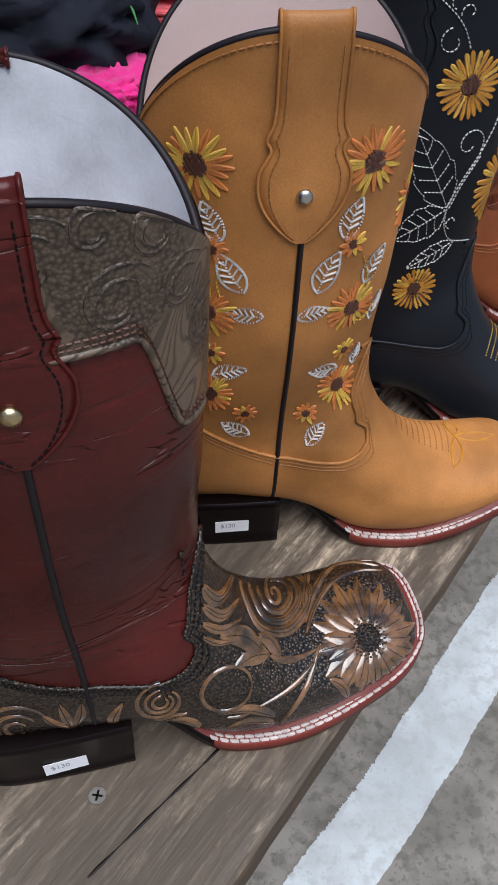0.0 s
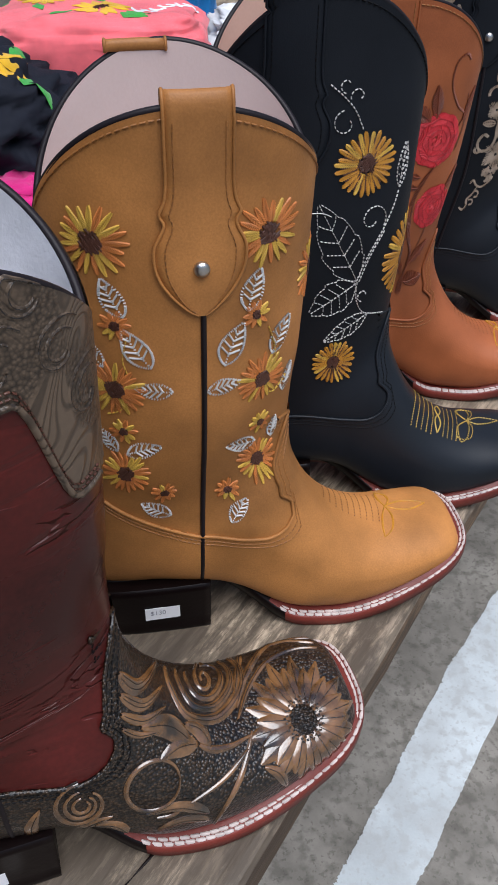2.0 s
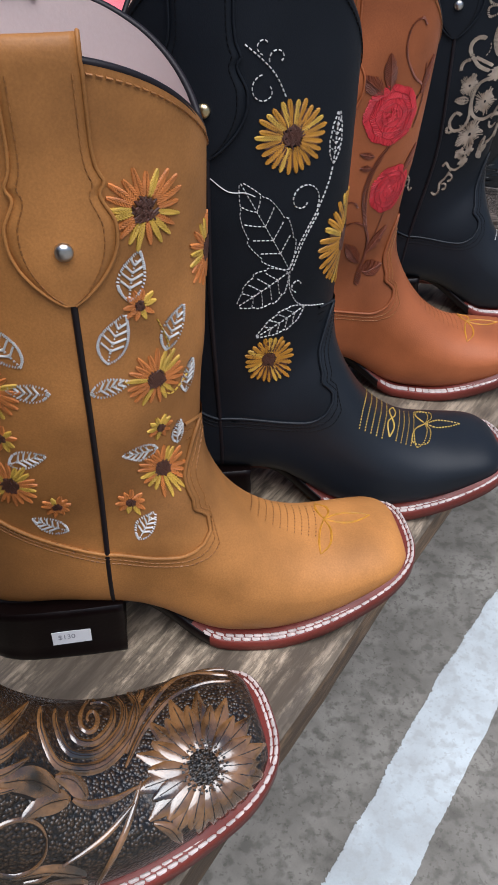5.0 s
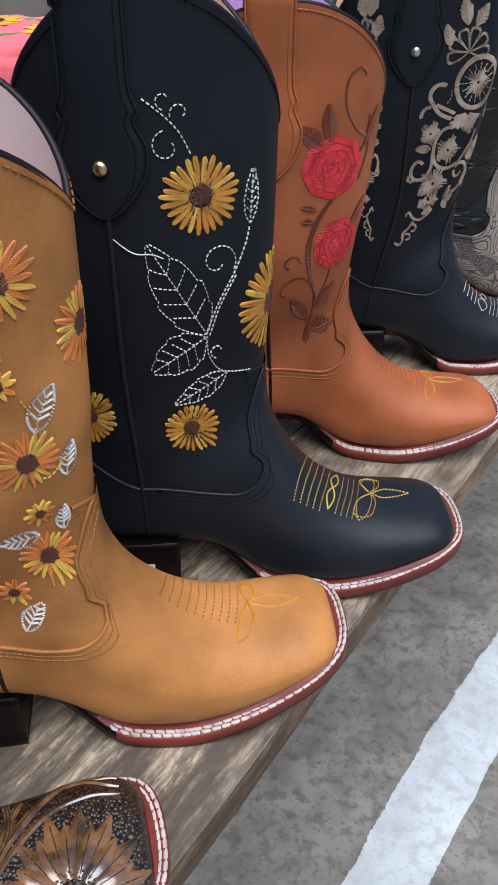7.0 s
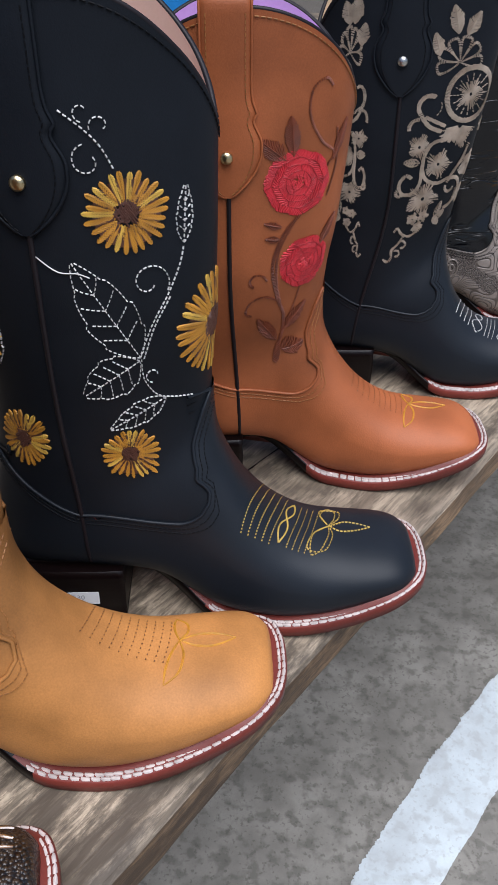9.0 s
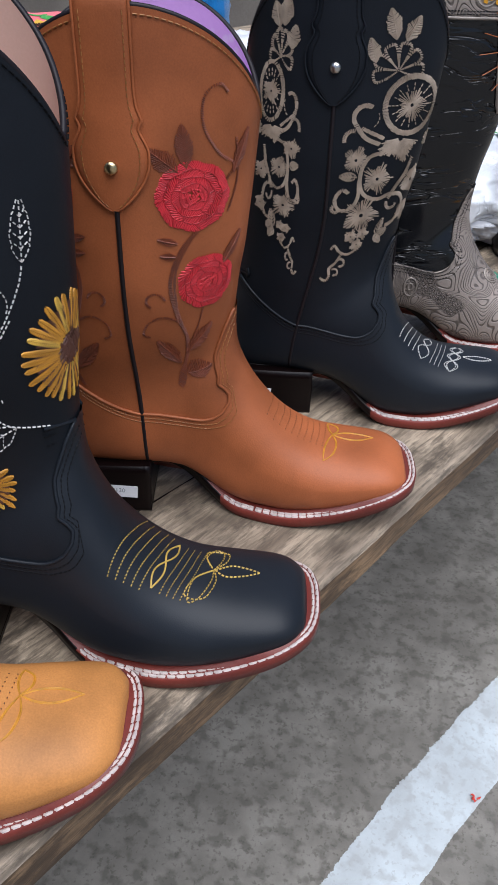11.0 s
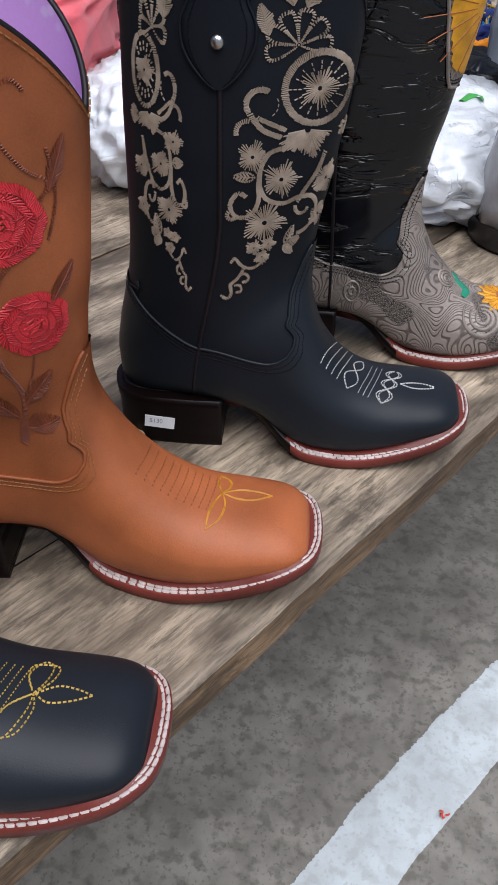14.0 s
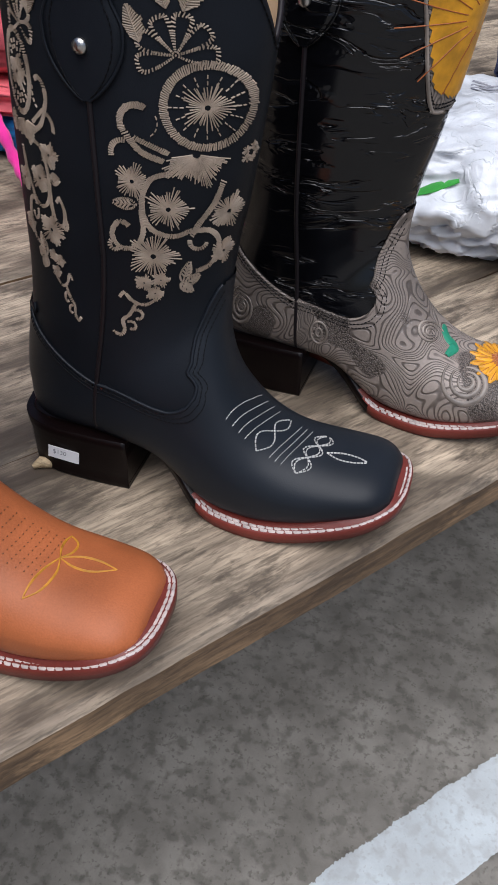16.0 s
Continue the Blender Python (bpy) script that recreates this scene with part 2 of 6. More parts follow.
class Bag:
    """Gathers faces for one mesh."""

    def __init__(self):
        self.v, self.f, self.i = [], [], []

    def add(self, verts, faces, mat=0):
        n = len(self.v)
        self.v += verts
        self.f += [tuple(q + n for q in f) for f in faces]
        self.i += [mat] * len(faces)

    def mesh(self, name, mats, smooth=True):
        return mesh_from(name, self.v, self.f, mats, smooth, self.i)

    def ribbon(self, pts, nors, width, mat=0, height=0.0006):
        """A raised thread or strap along points that lie on a surface."""
        k = len(pts)
        verts, faces = [], []
        for i in range(k):
            t = (pts[min(i + 1, k - 1)] - pts[max(i - 1, 0)])
            n = nors[i]
            s = n.cross(t)
            s = s.normalized() if s.length > 1e-9 else Vector((1, 0, 0))
            w = width[i] if isinstance(width, (list, tuple)) else width
            verts += [pts[i] - s * w / 2 - n * 0.0003, pts[i] - s * w * 0.28 + n * height, pts[i] + s * w * 0.28 + n * height, pts[i] + s * w / 2 - n * 0.0003]
            if i:
                a, b = 4 * i - 4, 4 * i
                faces += [(a, a + 1, b + 1, b), (a + 1, a + 2, b + 2, b + 1), (a + 2, a + 3, b + 3, b + 2)]
        self.add(verts, faces, mat)

    def tube(self, pts, r, mat=0, sides=6, closed=False):
        k = len(pts)
        verts, faces = [], []
        up = Vector((0.31, 0.77, 0.55))
        for i in range(k):
            t = (pts[(i + 1) % k] - pts[i - 1]) if closed else (pts[min(i + 1, k - 1)] - pts[max(i - 1, 0)])
            t = t.normalized() if t.length > 1e-9 else Vector((0, 0, 1))
            a = t.cross(up).normalized()
            b = t.cross(a)
            up = b * -1 if up.dot(b) < 0 else b
            rr = r[i] if isinstance(r, (list, tuple)) else r
            verts += [pts[i] + (a * math.cos(q) + b * math.sin(q)) * rr for q in [2 * math.pi * j / sides for j in range(sides)]]
        for i in range(k if closed else k - 1):
            o, p = sides * i, sides * ((i + 1) % k)
            faces += [(o + j, o + (j + 1) % sides, p + (j + 1) % sides, p + j) for j in range(sides)]
        self.add(verts, faces, mat)

    def box(self, lo, hi, mat=0):
        (a, b, c), (d, e, f) = lo, hi
        v = [Vector(q) for q in ((a, b, c), (d, b, c), (d, e, c), (a, e, c), (a, b, f), (d, b, f), (d, e, f), (a, e, f))]
        self.add(v, [(3, 2, 1, 0), (4, 5, 6, 7), (0, 1, 5, 4), (1, 2, 6, 5), (2, 3, 7, 6), (3, 0, 4, 7)], mat)


def spline(keys, s):
    """Smooth values at s (0..1) through evenly spaced keys."""
    k = np.asarray(keys, float)
    n = len(k) - 1
    q = np.clip(s, 0, 1) * n
    i = np.minimum(q.astype(int), n - 1)
    f = (q - i)[..., None]
    p0, p1, p2, p3 = k[np.maximum(i - 1, 0)], k[i], k[i + 1], k[np.minimum(i + 2, n)]
    return 0.5 * (2 * p1 + (p2 - p0) * f + (2 * p0 - 5 * p1 + 4 * p2 - p3) * f ** 2 + (3 * p1 - p0 - 3 * p2 + p3) * f ** 3)


def smooth(a, b, x):
    q = np.clip((np.asarray(x, float) - a) / (b - a), 0, 1)
    return q * q * (3 - 2 * q)


# ---- boots ----
# rings of the last: sole or back point x z, top or front point x z, half width, boxiness
LAST = [
    (0.2785, 0.011, 0.2785, 0.017, 0.0148, 0.75),
    (0.2768, 0.008, 0.2750, 0.0245, 0.0236, 0.72),
    (0.2665, 0.0065, 0.2630, 0.0325, 0.0325, 0.70),
    (0.2420, 0.0065, 0.2370, 0.0430, 0.0370, 0.68),
    (0.212, 0.0065, 0.206, 0.0570, 0.0388, 0.68),
    (0.178, 0.0065, 0.181, 0.076, 0.0386, 0.72),
    (0.145, 0.0115, 0.164, 0.0965, 0.0362, 0.76),
    (0.105, 0.034, 0.153, 0.116, 0.033, 0.8),
    (0.060, 0.040, 0.147, 0.132, 0.034, 0.84),
    (0.010, 0.040, 0.145, 0.147, 0.034, 0.9),
    (0.001, 0.066, 0.1445, 0.160, 0.036, 0.95),
    (0.004, 0.095, 0.145, 0.175, 0.039, 1.0),
    (0.010, 0.125, 0.146, 0.192, 0.042, 1.0),
    (0.013, 0.160, 0.148, 0.210, 0.044, 1.0),
    (0.012, 0.205, 0.149, 0.233, 0.046, 1.0),
    (0.010, 0.250, 0.150, 0.262, 0.047, 1.0),
    (0.009, 0.300, 0.151, 0.302, 0.048, 1.0),
    (0.008, 0.350, 0.152, 0.350, 0.049, 1.0),
    (0.007, 0.400, 0.153, 0.400, 0.050, 1.0),
]
WRAP_T = np.linspace(-1.57, 1.57, 401)
_arc = np.sqrt((0.0705 * np.cos(WRAP_T)) ** 2 + (0.047 * np.sin(WRAP_T)) ** 2) * (WRAP_T[1] - WRAP_T[0])
WRAP_U = np.cumsum(_arc) - np.cumsum(_arc)[200]


def swing(x):
    """How far the foot's middle line bends off its axis: out at the ball, in at the toe."""
    return 0.0052 * smooth(0.20, 0.285, x) - 0.004 * smooth(0.09, 0.17, x)


def spring(x):
    """How far the toe is raised off the ground."""
    return 0.0216 * smooth(0.18, 0.30, x)


class Boot:
    """The geometry of one boot, toe along +x, standing on z = 0; the near side is -y."""

    def __init__(self, top=0.353, front=0.316, back=0.31, lean=0.0, wide=1.0, seam=(0.083, 0.083), shift=0.0, pocket=0.012, turn=0.0, reach=0.0, slide=0.0, far_rim=0.0, far_strap=0.0, flare=(0.0, 0.0)):
        self.pocket, self.turn, self.reach, self.slide = pocket, turn, reach, slide
        self.far_rim, self.far_strap, self.flare = far_rim, far_strap, flare
        self.shift = shift
        self.seam = seam
        self.top, self.front, self.back, self.lean, self.wide = top, front, back, lean, wide

    def rim(self, a):
        low = np.where(np.cos(a) > 0, self.front, self.back)
        return low + (self.top + self.far_rim * (np.sin(a) > 0) - low) * np.abs(np.sin(a)) ** 1.1

    def bend(self, x, y):
        """Bends places of the straight foot to this boot's own turn and length."""
        y = y + swing(x)
        x = x + 0.032 * y * smooth(0.22, 0.29, x)
        return x + self.reach * smooth(0.1, 0.2, x), y + self.turn * np.clip(x - 0.11, 0, 1) + self.slide * smooth(0.05, 0.14, x)

    def grid(self, rows=230, cols=132, out=0.0, from_s=0.0):
        """Points of the upper; rows from toe to rim, columns round, 0 at the front or top."""
        a = np.linspace(0, 2 * np.pi, cols, endpoint=False)
        u = np.linspace(0, 1, rows)
        rim_z = self.rim(a)
        n = len(LAST) - 1
        top_s = (n - 2 + (rim_z - 0.300) / 0.05) / n
        uu, aa = np.meshgrid(u, a, indexing="ij")
        base = from_s
        s = base + (top_s[None, :] - base) * uu
        k = spline(LAST, s)
        bx, bz, fx, fz, w, p = [k[..., i] for i in range(6)]
        w = w * self.wide
        c, sn = np.cos(aa), np.sin(aa)
        foot = 1 - smooth(0.42, 0.6, s)
        flat = np.where(c < 0, np.abs(c) ** (1 - 0.45 * foot) * np.sign(c), c)
        side = np.sign(sn) * np.abs(sn) ** np.where(c < 0, 1 - 0.55 * foot, 1 - 0.2 * foot)
        round_w = np.sign(sn) * np.abs(sn) ** 0.92
        side = side * foot + round_w * (1 - foot)
        cx, cz, hx, hz = (bx + fx) / 2, (bz + fz) / 2, (fx - bx) / 2, (fz - bz) / 2
        x, z = cx + hx * flat, cz + hz * flat
        y = w * side * (1 + 0.08 * foot * np.where(c < 0, 1, 1 - 1.2 * np.abs(c)))
        x, y = x + out * c * (1 - foot), y + out * side
        z = z + out * c * foot
        y = y + self.lean * np.clip(z - 0.05, 0, 1)
        bx2, by2 = self.bend(x, y)
        low = 1 - smooth(0.09, 0.16, z)
        z = z + spring(x)
        x, y = x + (bx2 - x) * low, y + (by2 - y) * low
        x = x + self.shift * smooth(0.09, 0.2, z)
        x = x + (self.flare[0] * (1 - c) + self.flare[1] * (1 + c)) / 2 * smooth(0.10, 0.36, z)
        return np.stack([x, y, z], -1), s

    def seam_at(self, z):
        """Where the side seam runs at the height z."""
        return self.seam[1] + (self.seam[0] - self.seam[1]) * float(smooth(0.04, 0.2, z))

    def edge_x(self, z):
        """Where the front edge of the vamp stands at the height z, from the pocket up the tongue."""
        zs = (0.084, 0.086, 0.090, 0.097, 0.104, 0.109, 0.112, 0.118, 0.128, 0.140, 0.152, 0.162, 0.170)
        xs = (0.108, 0.114, 0.120, 0.1245, 0.1255, 0.1235, 0.1215, 0.1265, 0.1310, 0.1345, 0.1385, 0.1430, 0.1500)
        return np.interp(z, zs, xs) + self.pocket * (1 - smooth(0.100, 0.135, z))

    def behind(self, x):
        sx = self.seam_at(0.093)
        return 0.090 + 0.055 * np.clip((sx - x) / sx, 0, 1) ** 1.4

    def is_foot(self, x, z, grow=0.0):
        """Whether a place belongs to the vamp or the counter."""
        x, z = np.asarray(x, float), np.asarray(z, float)
        ahead = (z < self.low_edge(x) - grow) | ((x > self.edge_x(z) + grow) & (z < 0.166 - grow) & (z > 0.08) & (x > 0.1))
        return np.where(x > self.seam_at(0.093), ahead, z < self.behind(x) - grow)

    def low_edge(self, x):
        return 0.090 - 0.006 * smooth(self.seam_at(0.093), 0.108 + self.pocket, x)

    def collar_line(self, inset=0.0):
        """The edge of counter, pocket and tongue, on the side."""
        sx = self.seam_at(0.093)
        line = [(float(x), float(self.behind(x)) - inset) for x in np.linspace(0.006, sx, 24)]
        line += [(float(x), float(self.low_edge(x)) - inset) for x in np.linspace(sx, 0.106 + self.pocket + inset, 14)[1:]]
        line += [(float(self.edge_x(z + inset * (z < 0.1))) + inset, float(z)) for z in np.linspace(0.0846 - inset * 0.6, 0.164, 46) if self.edge_x(z) + inset < 0.1455]
        return line

    def build(self):
        P, s = self.grid()
        self.P = P
        r, c, _ = P.shape
        verts = [Vector(v) for v in P.reshape(-1, 3)]
        faces = [(i * c + j, i * c + (j + 1) % c, (i + 1) * c + (j + 1) % c, (i + 1) * c + j) for i in range(r - 1) for j in range(c)]
        from mathutils.bvhtree import BVHTree
        self.tree = BVHTree.FromPolygons(verts, [tuple(reversed(f)) for f in faces])
        du = np.gradient(P, axis=0)
        dv = np.roll(P, -1, 1) - np.roll(P, 1, 1)
        nrm = np.cross(dv, du)
        nrm /= np.linalg.norm(nrm, axis=-1, keepdims=True) + 1e-12
        cen = P.mean((0, 1))
        mid = nrm[150, c // 4]
        if mid[1] * (P[150, c // 4, 1] - P[150].mean(0)[1]) < 0:
            nrm = -nrm
        self.N = nrm
        return self

    def pieces(self, test, out, name, mat):
        """The faces of the upper for which test(x, y, z) holds, lifted by out."""
        P = self.P + self.N * out
        r, c, _ = P.shape
        mid = (self.P[:-1] + self.P[1:]) / 2
        mid = (mid + np.roll(mid, -1, 1)) / 2
        keep = test(mid[..., 0], mid[..., 1], mid[..., 2])
        ii, jj = np.nonzero(keep)
        quads = np.stack([ii * c + jj, (ii + 1) * c + jj, (ii + 1) * c + (jj + 1) % c, ii * c + (jj + 1) % c], 1)
        used, inv = np.unique(quads, return_inverse=True)
        return mesh_from(name, P.reshape(-1, 3)[used].tolist(), inv.reshape(-1, 4).tolist(), mat)

    def side(self, x, z, far=False):
        o = Vector((x, 0.4 if far else -0.4, z))
        loc, n, _, _ = self.tree.ray_cast(o, Vector((0, -1 if far else 1, 0)))
        if loc is None:
            loc, n, _, _ = self.tree.find_nearest(Vector((x, 0.04 if far else -0.04, z)))
        out = loc - Vector((0.08, loc.y * 0.2 + self.lean * max(0, loc.z - 0.05), loc.z))
        return loc, (n if n.dot(out) > 0 else -n)

    def wrap(self, u, z):
        """The point of the shaft u metres round from the middle of the near side, towards the front."""
        th = float(np.interp(u, WRAP_U, WRAP_T))
        g = Vector((0.079 + self.shift + 0.074 * math.sin(th), -0.051 * math.cos(th) + self.lean * max(0, z - 0.05), z))
        loc, n, _, _ = self.tree.find_nearest(g)
        out = Vector((math.sin(th), -math.cos(th), 0))
        return loc, (n if n.dot(out) > 0 else -n)

    def slant(self, x, q):
        """The point of the foot at x and q, seen from above the near side."""
        loc, n, _, _ = self.tree.ray_cast(Vector((x, 0.7071 * (q - 0.3), 0.7071 * (q + 0.3))), Vector((0, 0.7071, -0.7071)))
        if loc is None:
            loc, n, _, _ = self.tree.find_nearest(Vector((x, 0.7071 * q, 0.7071 * q)))
        return loc, (n if n.dot(Vector((0.2, -0.7, 0.7))) > 0 else -n)

    def above(self, x, y):
        loc, n, _, _ = self.tree.ray_cast(Vector((x, y, 0.16 if x > 0.16 else 0.13)), Vector((0, 0, -1)))
        if loc is None:
            loc, n, _, _ = self.tree.find_nearest(Vector((x, y, 0.05)))
        return loc, (n if n.z > 0 else -n)

    def path(self, xz, lift=0.0008, far=False, step=0.003):
        """Points and normals on the side, along a polyline of (x, z)."""
        pts, nors = [], []
        for (x0, z0), (x1, z1) in zip(xz[:-1], xz[1:]):
            k = max(1, int(math.hypot(x1 - x0, z1 - z0) / step))
            for i in range(k):
                f = i / k
                p, n = self.side(x0 + (x1 - x0) * f, z0 + (z1 - z0) * f, far)
                pts.append(p + n * lift), nors.append(n)
        p, n = self.side(*xz[-1], far)
        pts.append(p + n * lift), nors.append(n)
        return pts, nors

    def dpath(self, xy, lift=0.0008, step=0.003):
        pts, nors = [], []
        for (x0, y0), (x1, y1) in zip(xy[:-1], xy[1:]):
            k = max(1, int(math.hypot(x1 - x0, y1 - y0) / step))
            for i in range(k):
                f = i / k
                p, n = self.above(x0 + (x1 - x0) * f, y0 + (y1 - y0) * f)
                pts.append(p + n * lift), nors.append(n)
        p, n = self.above(*xy[-1])
        pts.append(p + n * lift), nors.append(n)
        return pts, nors


def dashes(bag, pts, nors, width, mat=0, length=0.0026, gap=0.0012, height=0.0005):
    """Separate stitches along a path."""
    run, seg, segn, on, left = 0.0, [pts[0]], [nors[0]], True, length
    for p, q, n in zip(pts[:-1], pts[1:], nors[1:]):
        d = (q - p).length
        pos = 0.0
        while d - pos > left:
            pos += left
            m = p.lerp(q, pos / d)
            if on:
                seg.append(m), segn.append(n)
                bag.ribbon(seg, segn, width, mat, height)
            on = not on
            seg, segn = [m], [n]
            left = length if on else gap
        left -= d - pos
        if on:
            seg.append(q), segn.append(n)


def outline(boot, grow, count=120):
    """The sole's outline, grown past the upper."""
    keys = [(0.0, 0.0), (0.006, 0.018), (0.025, 0.026), (0.06, 0.026), (0.10, 0.0205), (0.14, 0.0310), (0.18, 0.0398), (0.212, 0.0408), (0.2405, 0.0395), (0.2628, 0.0364), (0.2766, 0.0270), (0.2818, 0.0142), (0.2828, 0.0)]
    up = spline(keys, np.linspace(0, 1, count // 2 + 1))
    ring = [(x, y) for x, y in up] + [(x, -y) for x, y in up[-2:0:-1]]
    ring = np.array(ring)
    t = np.roll(ring, -1, 0) - np.roll(ring, 1, 0)
    nor = np.stack([-t[:, 1], t[:, 0]], 1)
    nor /= np.linalg.norm(nor, axis=1, keepdims=True) + 1e-12
    if (nor[:, 0] * (ring[:, 0] - 0.14)).sum() < 0:
        nor = -nor
    ring = ring + nor * (grow * (0.1 + 0.9 * smooth(0.115, 0.15, ring[:, 0])))[:, None]
    return np.stack(boot.bend(ring[:, 0], ring[:, 1]), 1)


def sole_height(x):
    """The underside of the sole: flat under the ball, rising over the waist, a little toe spring."""
    return 0.036 * (1 - smooth(0.085, 0.155, x)) + 0.006 * smooth(0.235, 0.29, x) + spring(x)


def slab(bag, ring, low, thick, mat=0, bevel=0.0012):
    k = len(ring)
    c = ring.mean(0)
    verts, faces = [], []
    for shrink, dz in ((0.0025, 0), (0, bevel), (0, thick - bevel), (bevel, thick), (0.03, thick + 0.0003)):
        for x, y in ring:
            d = np.array([x - c[0], y - c[1]])
            q = np.array([x, y]) - d / np.linalg.norm(d) * shrink
            verts.append(Vector((q[0], q[1], low(x) + dz)))
    for r in range(4):
        faces += [(r * k + j, r * k + (j + 1) % k, (r + 1) * k + (j + 1) % k, (r + 1) * k + j) for j in range(k)]
    faces += [tuple(reversed(range(k))), tuple(range(4 * k, 5 * k))]
    bag.add(verts, faces, mat)


def flat_text(words, size, mat):
    cu = bpy.data.curves.new("words", "FONT")
    cu.body, cu.size, cu.align_x, cu.align_y = words, size, "CENTER", "CENTER"
    ob = bpy.data.objects.new("words", cu)
    me = bpy.data.meshes.new_from_object(ob)
    me.materials.clear()
    me.materials.append(mat)
    return me


def make_boot(name, label, at, rz, b, mats, welt_from=0.138, strap_mat=None, rivet=NICKEL, rivet_z=0.279, tag=None, collar_dark=None, piping=PIPING, seam_thread=T_TAN, strap_w=0.030, heel_len=0.088):
    """A boot with all the parts that every boot here has. mats: shaft, foot, lining."""
    e = thing(name, label, "boot", at, rz, "boots in the row")
    shaft_m, foot_m, lining_m = mats
    b.build()
    SEAM_X = b.seam_at(0.08)
    part("shaft", b.pieces(lambda x, y, z: ~b.is_foot(x, z, 0.004), 0.0, "shaft", shaft_m), e)
    part("vamp", b.pieces(lambda x, y, z: b.is_foot(x, z) & (x > SEAM_X), 0.0012, "vamp", foot_m), e)
    part("counter", b.pieces(lambda x, y, z: b.is_foot(x, z) & (x <= SEAM_X), 0.0012, "counter", foot_m), e)
    # lining, a shell inside the shaft
    P = b.P - b.N * 0.0032
    r, c, _ = P.shape
    lo = 120
    quads = [((i - lo) * c + j, (i - lo) * c + (j + 1) % c, (i + 1 - lo) * c + (j + 1) % c, (i + 1 - lo) * c + j) for i in range(lo, r - 1) for j in range(c)]
    part("lining", mesh_from("lining", P[lo:].reshape(-1, 3).tolist(), quads, lining_m), e)
    # rim: dark binding between the two leathers
    g = Bag()
    g.tube([Vector(q) for q in (b.P[-1] - b.N[-1] * 0.0015)], 0.0017, 0, 6, True)
    part("rim_binding", g.mesh("rim_binding", PIPING), e, "dark leather binding round the top")
    g = Bag()
    row = [Vector(q) for q in (b.P[-2] + b.N[-2] * 0.0004)]
    dashes(g, row + row[:1], [Vector(q) for q in b.N[-2]] + [Vector(b.N[-2][0])], 0.0009, 0)
    part("rim_stitching", g.mesh("rim_stitching", seam_thread), e)
    # edge of vamp and counter, with two rows of stitches
    for far in (False, True):
        line = b.collar_line()
        g = Bag()
        pts, nors = b.path(line, 0.0008, far)
        g.tube(pts, 0.0013, 0, 5)
        for k in (0.0032, 0.0062):
            pts, nors = b.path(b.collar_line(k), 0.0014, far)
            dashes(g, pts, nors, 0.0007, 1, 0.002, 0.001, 0.0003)
        part("collar_seam", g.mesh("collar_seam", [foot_m, seam_thread]), e)
        g = Bag()
        pts, nors = b.path([(b.seam_at(z), z) for z in np.linspace(rivet_z - 0.02, 0.041, 14)], 0.0004, far, 0.004)
        g.tube(pts, 0.0016, 0, 8)
        part("side_piping", g.mesh("side_piping", piping), e, "black piping down the side seam")
    # outsole, welt stitches
    g = Bag()
    ring = outline(b, 0.0056, count=160)
    slab(g, ring, sole_height, 0.0092)
    g.i = [1 if sum(g.v[q].x for q in f) / len(f) < welt_from + 0.002 else 0 for f in g.f]
    part("outsole", g.mesh("outsole", [SOLE, HEEL]), e, "polished mahogany sole edge")
    g = Bag()
    for grow, shift in ((0.0010, 0.0), (0.0036, 0.5)):
        dense = outline(b, grow, count=640)
        sel = [q for q in dense if q[0] > welt_from]
        # order along the outline from the near waist round the toe to the far waist
        sel = sorted(sel, key=lambda q: math.atan2(q[1], q[0] - welt_from - 0.03))
        acc, last = shift * 0.0050, None
        for q in sel:
            p = Vector((q[0], q[1], float(sole_height(q[0])) + 0.0096))
            if last is not None:
                acc += (p - last).length
                if acc > 0.0050:
                    acc = 0.0
                    d = (p - last).normalized()
                    nn = Vector((0, 0, 1))
                    s = nn.cross(d)
                    pts = [p - d * 0.0026 + s * 0.0004, p - d * 0.0014, p + d * 0.0014, p + d * 0.0026 - s * 0.0004]
                    g.ribbon(pts, [nn] * 4, [0.0012, 0.0023, 0.0023, 0.0012], 0, 0.0010)
            last = p
    tagged(part("welt_stitching", g.mesh("welt_stitching", T_WELT), e, "double row of pale welt stitches"), kind="stuff")
    # heel
    g = Bag()
    half = spline([(0.0, 0.0), (0.006, 0.02), (0.025, 0.0315), (0.06, 0.034), (heel_len, 0.0335)], np.linspace(0, 1, 20))
    heel = np.array([(x - 0.003, y + 0.0025) for x, y in half] + [(x - 0.003, -y - 0.0025) for x, y in half[::-1]])
    verts, faces = [], []
    levels = [(0.0, 0.965), (0.0015, 0.975), (0.005, 0.978), (0.0055, 0.972), (0.012, 0.98), (0.030, 0.99), (0.0365, 1.0), (0.044, 1.01)]
    for z, sc in levels:
        for x, y in heel:
            verts.append(Vector((0.045 + (x - 0.045) * sc - 0.001 * (z > 0.03), y * sc, z)))
    k = len(heel)
    for r in range(len(levels) - 1):
        faces += [(r * k + j, r * k + (j + 1) % k, (r + 1) * k + (j + 1) % k, (r + 1) * k + j) for j in range(k)]
    faces += [tuple(reversed(range(k))), tuple(range((len(levels) - 1) * k, len(levels) * k))]
    g.add(verts, faces)
    ob = part("heel", g.mesh("heel", HEEL, False), e, "stacked dark heel")
    for poly in ob.data.polygons:
        poly.use_smooth = len(poly.vertices) == 4 and abs(poly.normal.x) < 0.98
